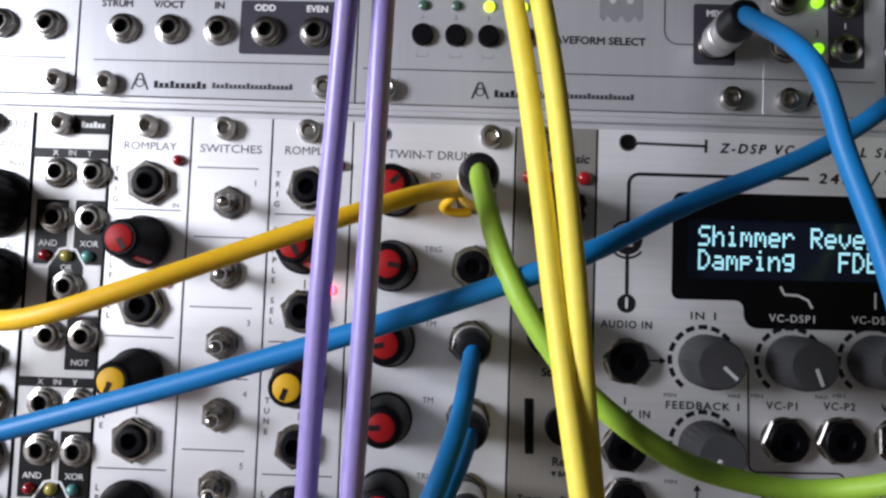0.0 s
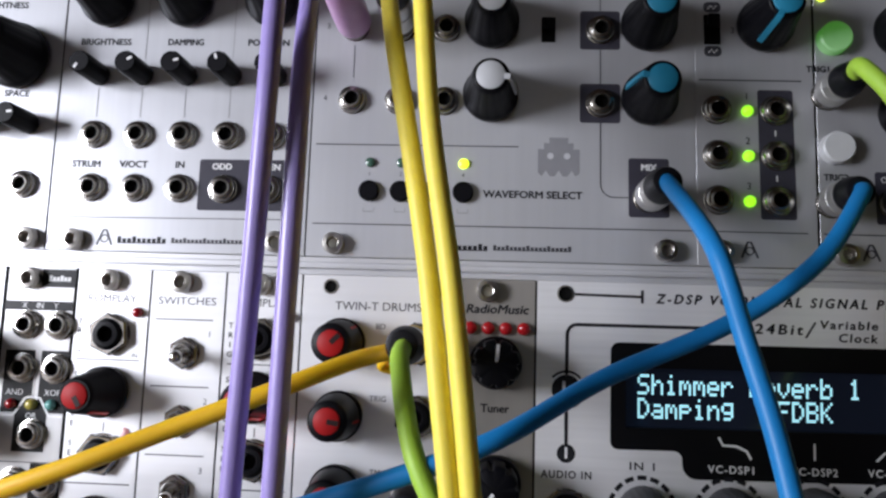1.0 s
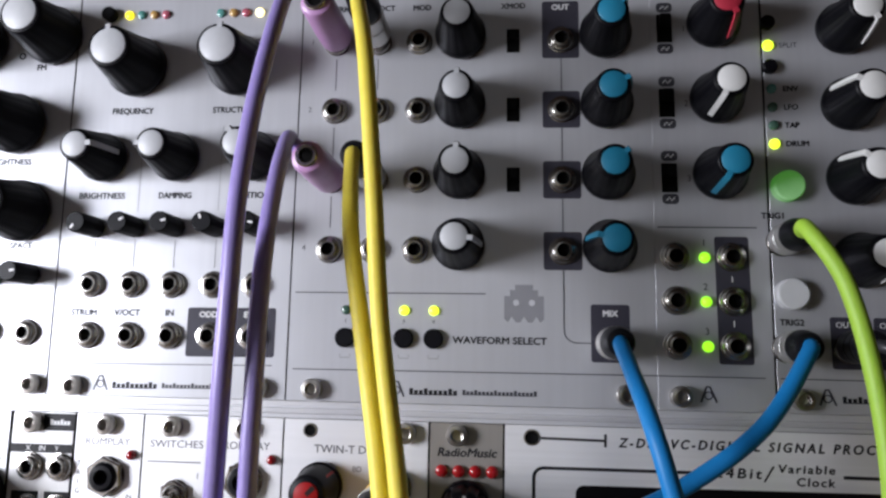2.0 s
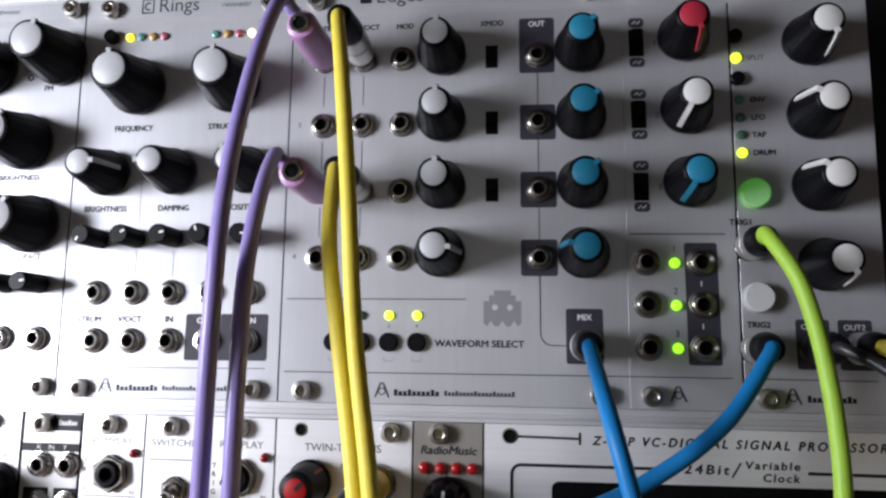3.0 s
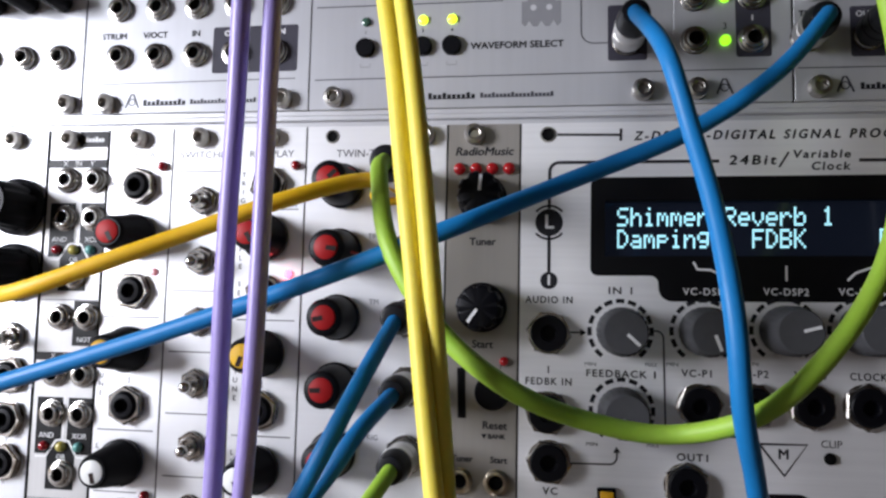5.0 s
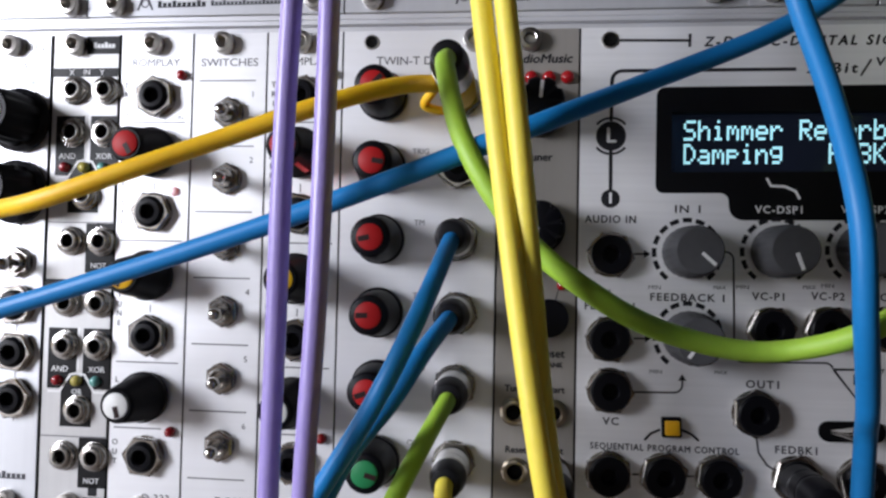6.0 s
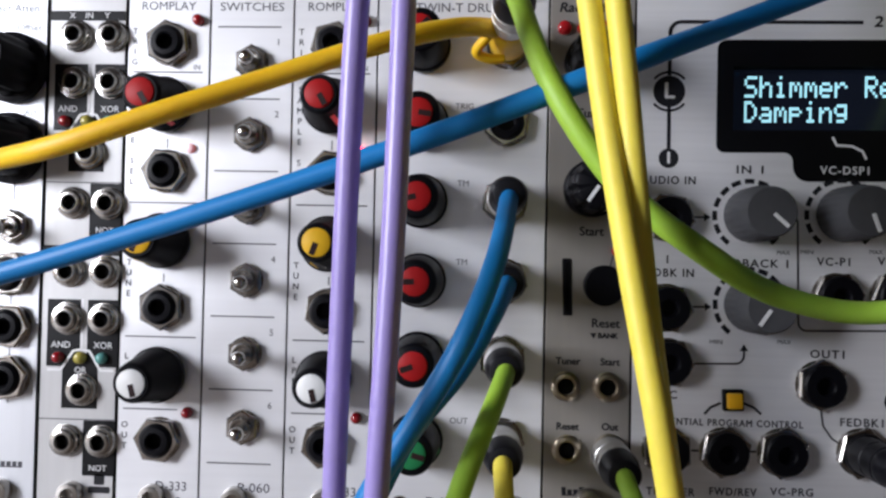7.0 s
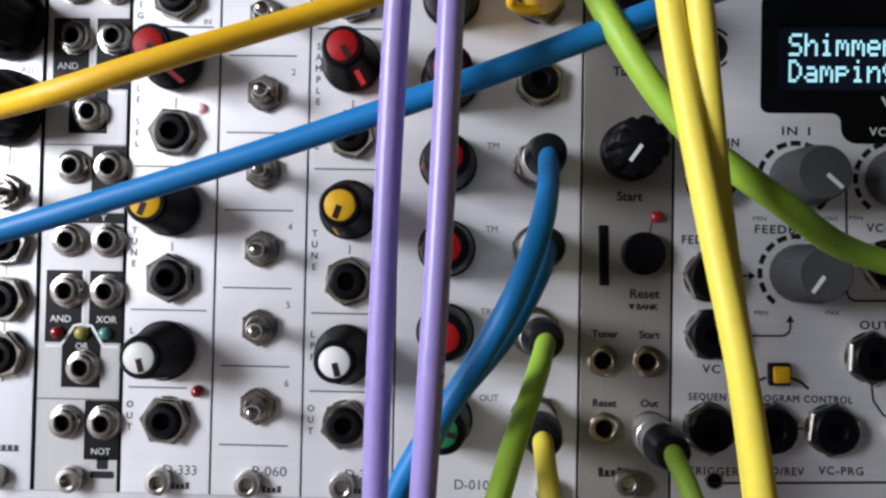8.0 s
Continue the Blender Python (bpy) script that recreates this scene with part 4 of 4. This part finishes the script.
dial(88.6, 70.0, 132), dial(110.4, 70.2, 160), dial(131.0, 70.6, 75), dial(150.6, 70.8, 40), dial(88.6, 48.8, 215), dial(171.0, 70.8, 120)
for x, z in ((69.2, 69.4), (68.6, 48.0), (68.6, 35.2), (108.8, 50.6), (122.6, 50.8), (137.2, 51.0), (150.8, 51.0), (104.8, 30.0), (67.6, 14.6), (81.6, 14.4), (95.4, 14.2), (114.2, 14.2), (130.0, 14.2), (165, 51)):
    hex_jack(zd, x, z, True)
for s, x, z, hgt, wd in (("AUDIO IN", 69.4, 78.4, 1.9, 12.4), ("IN 1", 88.9, 81.0, 1.9, 6.0), ("FEEDBACK 1", 88.7, 58.5, 1.9, 17.6), ("1", 69.0, 59.4, 1.9, None), ("FEDBK IN", 69.0, 56.2, 1.9, 12.0),
                         ("VC-P1", 108.7, 58.9, 1.9, 7.4), ("VC-P2", 122.9, 59.0, 1.9, 7.6), ("VC-P3", 137.4, 58.8, 1.9, 7.6), ("CLOCK", 151.6, 58.6, 1.9, 8.6), ("VC", 68.8, 27.4, 1.9, 3.8),
                         ("OUT1", 107.0, 37.0, 1.9, 7.6), ("FEDBK1", 114.8, 21.0, 1.9, 9.6), ("SEQUENTIAL PROGRAM CONTROL", 82.0, 20.9, 1.6, 35.5),
                         ("TRIGGER", 68.4, 4.9, 1.8, 11.0), ("FWD/REV", 83.4, 4.9, 1.8, 10.6), ("VC-PRG", 97.6, 4.9, 1.8, 9.6)):
    words(s, x, z, hgt * 0.95, zd, GREYPRINT if z < 22 else PRINT, width=wd, bold=0.06, space=1.2)


def arrow(pts, tip, d):
    rule(zd, pts, 0.45, PRINT)
    x, z = tip
    n = Vector((-d[1], d[0])) * 1.0
    part("arrow_head", finish(plate([(x + d[0] * 1.6, z + d[1] * 1.6), (x + n.x, z + n.y), (x - n.x, z - n.y)], 0.02, 0.07), "arrow_head", PRINT, 0), zd)


arrow([(75.0, 69.6), (78.0, 69.6)], (77.8, 69.6), (1, 0))
arrow([(75.0, 48.2), (78.0, 48.2)], (77.8, 48.2), (1, 0))
arrow([(74.0, 34.8), (85.0, 34.8), *arc(85.0, 36.8, 2.0, 270, 360, 5), (87.0, 38.0)], (87.0, 37.8), (0, 1))
rule(zd, [(97.0, 70.2), (98.2, 70.2), *arc(98.0, 68.2, 2.0, 90, 0, 5), (100.0, 45.0), *arc(102.0, 44.6, 2.0, 180, 270, 5), (122.0, 42.6), *arc(122.0, 40.6, 2.0, 90, 20, 4)], 0.45, PRINT)
rule(zd, [(124.0, 41.0), (136.0, 41.0), (130.0, 33.0), (124.0, 41.0)], 0.6, PRINT)
words("M", 130.0, 38.4, 2.4, zd, PRINT, bold=0.1)
words("CLIP", 142.0, 41.2, 1.8, zd, PRINT)
led(zd, 141.5, 37.6, HOLE, 1.5)
rule(zd, [(105.0, 24.6), (105.4, 20.4), (107.4, 17.4), (109.2, 16.2)], 0.45, PRINT)
rule(zd, [(73.8, 14.5), (75.6, 14.5)], 0.45, PRINT), rule(zd, [(87.6, 14.3), (89.4, 14.3)], 0.45, PRINT)
rule(zd, [(66.4, 3.4), (67.4, 2.4), (132.0, 2.4)], 0.5, PRINT)
fr = part("square_button", finish(box(81.4, 86.4, -1.4, 0, 23.9, 28.9, 0.3), "square_button", BLACK, 30), zd, label="square amber push button in a black frame")
part("key", finish(box(82.1, 85.7, -2.6, -1.3, 24.6, 28.2, 0.4, seg=2), "key", BTNY, 30), fr, label="amber key")
rule(zd, [(77.2, 23.0), (78.8, 24.6), (81.2, 25.6)], 0.6, PRINT), rule(zd, [(86.6, 25.6), (89.0, 24.6), (90.8, 23.0)], 0.6, PRINT)
sl = part("slide_switch", finish(plate(rounded(120.0, 136.0, 23.4, 28.4, 2.4), 0, 0.6), "slide_switch", BEZEL, 0), zd, label="black oval switch plate")
b = part("lever", TOGBAT, sl, 123.5, -0.5, 25.9, 0, "chrome lever")
b.rotation_euler = Euler((radians(-5), 0, radians(35)))
settle_lettering()


def true_up(m, ox, oz, across, along):
    """Shifts what sits on a panel by smooth sums of its place, after the plate's real drilling; the outline stays."""
    def shift(x, z):
        u, v = (x - ox) / 100, (z - oz) / 100
        terms = (1, u, v, u * u, u * v, v * v)
        return sum(a * b for a, b in zip(across, terms)), sum(a * b for a, b in zip(along, terms))

    def settle(ob):
        if ob.location.length > 1e-6:
            dx, dz = shift(ob.location.x / MM, ob.location.z / MM)
            ob.location += Vector((dx, 0, dz)) * MM
            return
        if ob.name.split(".")[0] != "panel_edge" and ob.data.users == 1:
            zs = [v.co.z for v in ob.data.vertices]
            low, top = min(zs), max(zs)
            plain = ob.name.split(".")[0] == "panel"
            for v in ob.data.vertices:
                if plain and (v.co.z < low + 5 * MM or v.co.z > top - 5 * MM):
                    continue
                dx, dz = shift(v.co.x / MM, v.co.z / MM)
                v.co += Vector((dx, 0, dz)) * MM
        for child in ob.children:
            settle(child)

    for child in m.children:
        settle(child)


for m in (ri, ed, sh, pk):
    true_up(m, 40, 190, (-0.1, -1.34, -0.3, -0.53, -0.93, -0.12), (-0.86, -0.22, -1.92, -0.35, -1.09, 1.45))
for m in (ra, zd):
    true_up(m, 100, 65, (-1.35, -3.79, -1.05, -0.06, 2.5, 2.66), (2.62, 1.54, -3.21, 0.15, -2.1, -1.85))


# ---------- patch cables ----------
def glide(ctrl, n=10):
    c = [Vector(p) for p in ctrl]
    c = [2 * c[0] - c[1], *c, 2 * c[-1] - c[-2]]
    out = []
    for i in range(1, len(c) - 2):
        a, b, d, e = c[i - 1], c[i], c[i + 1], c[i + 2]
        for k in range(n):
            u = k / n
            out.append(0.5 * (2 * b + (d - a) * u + (2 * a - 5 * b + 4 * d - e) * u * u + (3 * b - a - 3 * d + e) * u ** 3))
    return out + [c[-2]]


def tube(points, r, sides=14):
    bm = bmesh.new()
    n = len(points)
    up = Vector((1, 0, 0.2))
    rings = []
    for i, p in enumerate(points):
        t = (points[min(i + 1, n - 1)] - points[max(i - 1, 0)]).normalized()
        u = (up - t * up.dot(t)).normalized()
        up = u
        w = t.cross(u)
        rings.append([bm.verts.new(p + (u * math.cos(2 * math.pi * k / sides) + w * math.sin(2 * math.pi * k / sides)) * r) for k in range(sides)])
    for a, b in zip(rings, rings[1:]):
        for k in range(sides):
            bm.faces.new((a[k], a[(k + 1) % sides], b[(k + 1) % sides], b[k]))
    bm.faces.new(rings[0])
    bm.faces.new(rings[-1][::-1])
    return bm


BOOT = finish(lathe([(0, 13.2), (4.1, 13.2), (4.3, 13.6), (4.3, 15.0), (4.0, 16.4), (3.7, 19.4), (3.3, 20.3), (2.4, 20.6), (0, 20.4)], 28), "plug", RUBBER)
SATIN = mat("satin nickel", (0.66, 0.65, 0.63), 0.38, 0.9, 0.06, 300)
BARREL = finish(lathe([(2.6, 3.3), (3.9, 3.4), (4.3, 3.9), (4.3, 8.5), (4.05, 8.7), (4.05, 9.2), (4.35, 9.4), (4.35, 13.0), (3.6, 13.3)], 28), "barrel", SATIN)


BARREL_B = finish(lathe([(2.6, 3.3), (3.9, 3.4), (4.3, 3.9), (4.3, 8.5), (4.05, 8.7), (4.05, 9.2), (4.35, 9.4), (4.35, 13.0), (3.6, 13.3)], 28), "barrel", RUBBER)


def stack_plug(material):
    body = finish(lathe([(0, 3.4), (4.2, 3.4), (4.7, 4.2), (4.7, 12.0), (4.5, 20.0), (4.5, 24.6), (4.0, 26.0), (3.0, 26.6), (0, 26.4)], 32), "plug", material)
    return body


RING = finish(lathe([(3.0, 26.0), (3.0, 26.9), (2.6, 27.3), (2.0, 27.3), (1.75, 26.9), (1.75, 26.6), (0, 26.6)], 24), "socket", CHROME)
RHOLE = finish(lathe([(1.7, 26.7), (0, 26.75)], 20), "bore", HOLE)


def plug(parent, x, z, length=1.0, barrel=BARREL):
    p = part("plug", BOOT, parent, x, 0, z, 0, "black plug boot and its barrel")
    p.scale = (1, length, 1)
    part("barrel", barrel, p, label="black barrel" if barrel is BARREL_B else "chrome barrel")
    return p


def cable(colour, label, ctrl, r=1.9, ends=(), stacks=()):
    c = thing("patch_cable", label, "patch cable", group="patch cables")
    part("cable", finish(tube(glide(ctrl), r), "cable", CAB[colour], 60), c, label=CAB[colour].name)
    for e in ends:
        plug(c, *e, barrel=BARREL_B if colour == "black" else BARREL)
    for x, z, material in stacks:
        p = part("plug", stack_plug(material), c, x, 0, z, 0, "stackable %s plug" % material.name)
        part("socket", RING, p, label="nickel socket ring")
        part("bore", RHOLE, p)
    return c


cable("purple", "lilac patch cable hanging from a stackable plug",
      [(11.3, -23.0, 239.2), (8.6, -26.4, 242.7), (7.3, -32.8, 241.7), (8.7, -51.6, 215.0), (8.3, -62.3, 183.2), (8.5, -65.9, 151.4), (6.5, -62.3, 119.1), (4.5, -59.6, 87.2), (3.2, -57.1, 54.1), (2.5, -56.6, 20.5), (2.8, -55.1, -13.4), (2.6, -53.3, -43.0)], 1.9, stacks=((11.3, 238.2, LILAC),))
cable("purple", "lilac patch cable hanging beside another from a stackable plug",
      [(10.9, -23.0, 196.6), (6.7, -24.1, 200.1), (6.2, -27.8, 200.3), (10.6, -47.5, 185.3), (13.0, -59.8, 165.4), (13.4, -62.5, 141.1), (12.8, -61.5, 114.2), (12.1, -60.5, 86.3), (11.2, -59.9, 58.1), (10.0, -60.3, 30.4), (8.9, -58.7, 2.5), (9.1, -57.1, -42.4)], 1.9, stacks=((10.9, 196.2, LILAC),))
cable("yellow", "lemon yellow patch cable hanging in front of the panels",
      [(23.3, -27.0, 196.3), (23.7, -31.0, 193.9), (28.1, -48.0, 172.8), (32.6, -53.4, 150.6), (37.1, -57.0, 126.7), (40.1, -59.8, 105.2), (43.2, -61.5, 82.7), (46.5, -65.4, 59.6), (50.2, -68.5, 37.1), (54.3, -66.4, 15.0), (57.2, -64.7, -11.9), (59.1, -62.6, -41.7)], 1.9, ends=((23.3, 196.3, 1.4),))
cable("yellow", "second lemon yellow patch cable close beside the other one",
      [(23.4, -29.0, 238.0), (23.9, -33.0, 235.6), (29.9, -48.5, 214.0), (33.7, -53.4, 183.5), (36.9, -56.9, 152.7), (41.9, -60.7, 122.2), (45.8, -61.9, 90.8), (48.9, -62.4, 60.0), (50.8, -64.4, 42.0), (54.0, -63.3, 22.0), (56.7, -61.6, 0.0), (59.4, -58.9, -38.0)], 1.9, ends=((23.4, 238.0, 1.5),))
cable("blue", "long sky blue patch cable running across the rack",
      [(135.2, -13.5, 150.5), (133.9, -17.5, 148.7), (119.5, -27.5, 132.1), (99.9, -30.2, 118.2), (72.4, -35.0, 105.8), (48.1, -49.4, 93.5), (16.7, -48.4, 81.5), (-14.8, -45.8, 70.8), (-47.3, -43.4, 60.7), (-79.9, -41.6, 50.9), (-125.5, -40.5, 35.7)], 2.0, ends=((135.2, 150.5, 0.74),))
cable("blue", "sky blue patch cable drooping from the mix output of the oscillator",
      [(89.3, -18.5, 150.7), (89.5, -22.5, 148.9), (92.4, -43.7, 132.3), (96.9, -47.6, 113.6), (100.2, -53.1, 95.7), (102.0, -58.5, 76.6), (103.9, -56.1, 58.9), (108.4, -47.0, 44.1), (111.9, -37.5, 29.0), (113.0, -29.2, -30.5)], 2.0, ends=((89.3, 150.7),))
cable("amber", "amber yellow patch cable leaving a stackable plug sideways to the edge",
      [(30.6, -15.0, 110.6), (19.8, -25.0, 107.7), (4.8, -34.5, 101.3), (-15.7, -39.6, 92.9), (-35.4, -44.8, 84.7), (-52.4, -44.9, 79.1), (-73.5, -35.9, 76.6), (-118.9, -29.1, 66.7)], 2.0)
cable("green", "lime green patch cable looping down to the drum module",
      [(134.9, -14.0, 178.8), (134.2, -20.0, 178.6), (139.6, -26.6, 164.5), (143.7, -29.0, 140.2), (143.2, -33.2, 113.8), (136.0, -41.0, 90.1), (123.4, -48.7, 72.2), (108.6, -51.2, 58.7), (93.3, -43.1, 52.8), (75.7, -45.9, 55.4), (60.8, -54.3, 62.1), (46.9, -53.5, 73.2), (36.2, -51.3, 89.6), (31.2, -41.5, 106.6), (30.8, -34.5, 111.0)], 2.0, ends=((134.9, 178.8, 0.76),))
cable("blue", "sky blue patch cable falling from the third drum jack",
      [(31.0, -17.0, 74.2), (30.8, -21.0, 72.9), (28.0, -39.7, 61.0), (22.9, -47.4, 47.9), (16.1, -46.5, 35.4), (7.5, -45.0, 21.4), (0.6, -44.4, 8.3), (-16.2, -43.8, -17.3)], 2.0, ends=((30.9, 74.6),))
cable("blue", "sky blue patch cable falling from the fourth drum jack",
      [(31.0, -17.0, 56.0), (30.7, -21.0, 55.4), (27.2, -35.8, 49.8), (21.6, -40.7, 40.5), (12.9, -40.0, 29.0), (5.9, -40.0, 15.1), (-3.7, -40.0, -1.4), (-17.0, -38.6, -22.7)], 2.0, ends=((30.9, 56.0),))
cable("green", "olive lime patch cable falling from the fifth drum jack",
      [(31.0, -17.0, 37.8), (30.7, -21.0, 37.1), (27.5, -32.3, 31.2), (23.3, -41.6, 22.7), (19.2, -50.1, 12.5), (14.6, -58.9, 2.2), (8.6, -66.2, -10.4)], 2.0, ends=((30.9, 37.7),))
cable("yellow", "lemon yellow patch cable falling from the lowest drum jack",
      [(30.8, -17.0, 18.6), (30.6, -22.0, 17.6), (31.2, -30.0, 8.0), (32.6, -34.0, -10.0)], 2.0, ends=((30.9, 18.7),))
cable("green", "lime green patch cable falling from the narrow sample module",
      [(55.6, -17.0, 16.8), (55.8, -21.0, 16.0), (58.2, -27.0, 7.0), (61.5, -30.0, -15.0)], 2.0, ends=((55.6, 16.8),))
cable("yellow", "lemon yellow patch cable from the second trigger output",
      [(161.4, -14.0, 150.8), (162.0, -18.5, 150.4), (169.0, -26.0, 143.0), (173.0, -28.0, 132.0), (176.0, -29.0, 100.0)], 2.0, ends=((161.4, 150.8, 0.8),))
cable("black", "black patch cable from the first trigger output",
      [(150.6, -14.0, 150.8), (151.6, -18.5, 150.4), (160.0, -25.0, 144.0), (164.5, -27.0, 133.0), (166.0, -29.0, 118.0), (167.0, -29.0, 90.0)], 1.6, ends=((150.6, 150.8, 0.8),))
cable("black", "black patch cable from the effects feedback jack",
      [(112.6, -17.0, 18.6), (115.0, -22.0, 16.6), (123.0, -28.0, 4.0), (126.0, -30.0, -20.0)], 2.0, ends=((112.6, 18.6),))

# stackable amber plug in the first drum jack, with the lime cable's plug on top
st = thing("stackable_plug", "amber stackable plug carrying a second black plug", "plug", group="patch cables")
part("body", finish(lathe([(0, 3.4), (3.8, 3.4), (4.4, 4.2), (4.6, 10.0), (4.6, 16.4), (4.3, 17.8), (3.2, 18.4), (0, 18.4)], 28), "body", CAB["amber"]), st, 30.8, 0, 111.2)
p2 = part("plug", BOOT, st, 30.8, -15.2, 111.2, 0, "black plug boot")
part("barrel", BARREL, p2, label="chrome barrel")
part("clip", finish(tube(glide([(26.0, -17.0, 108.6), (23.5, -14.0, 106.0), (26.5, -12.0, 105.0), (29.5, -11.0, 105.4)], 6), 1.1), "clip", CAB["amber"], 60), st)
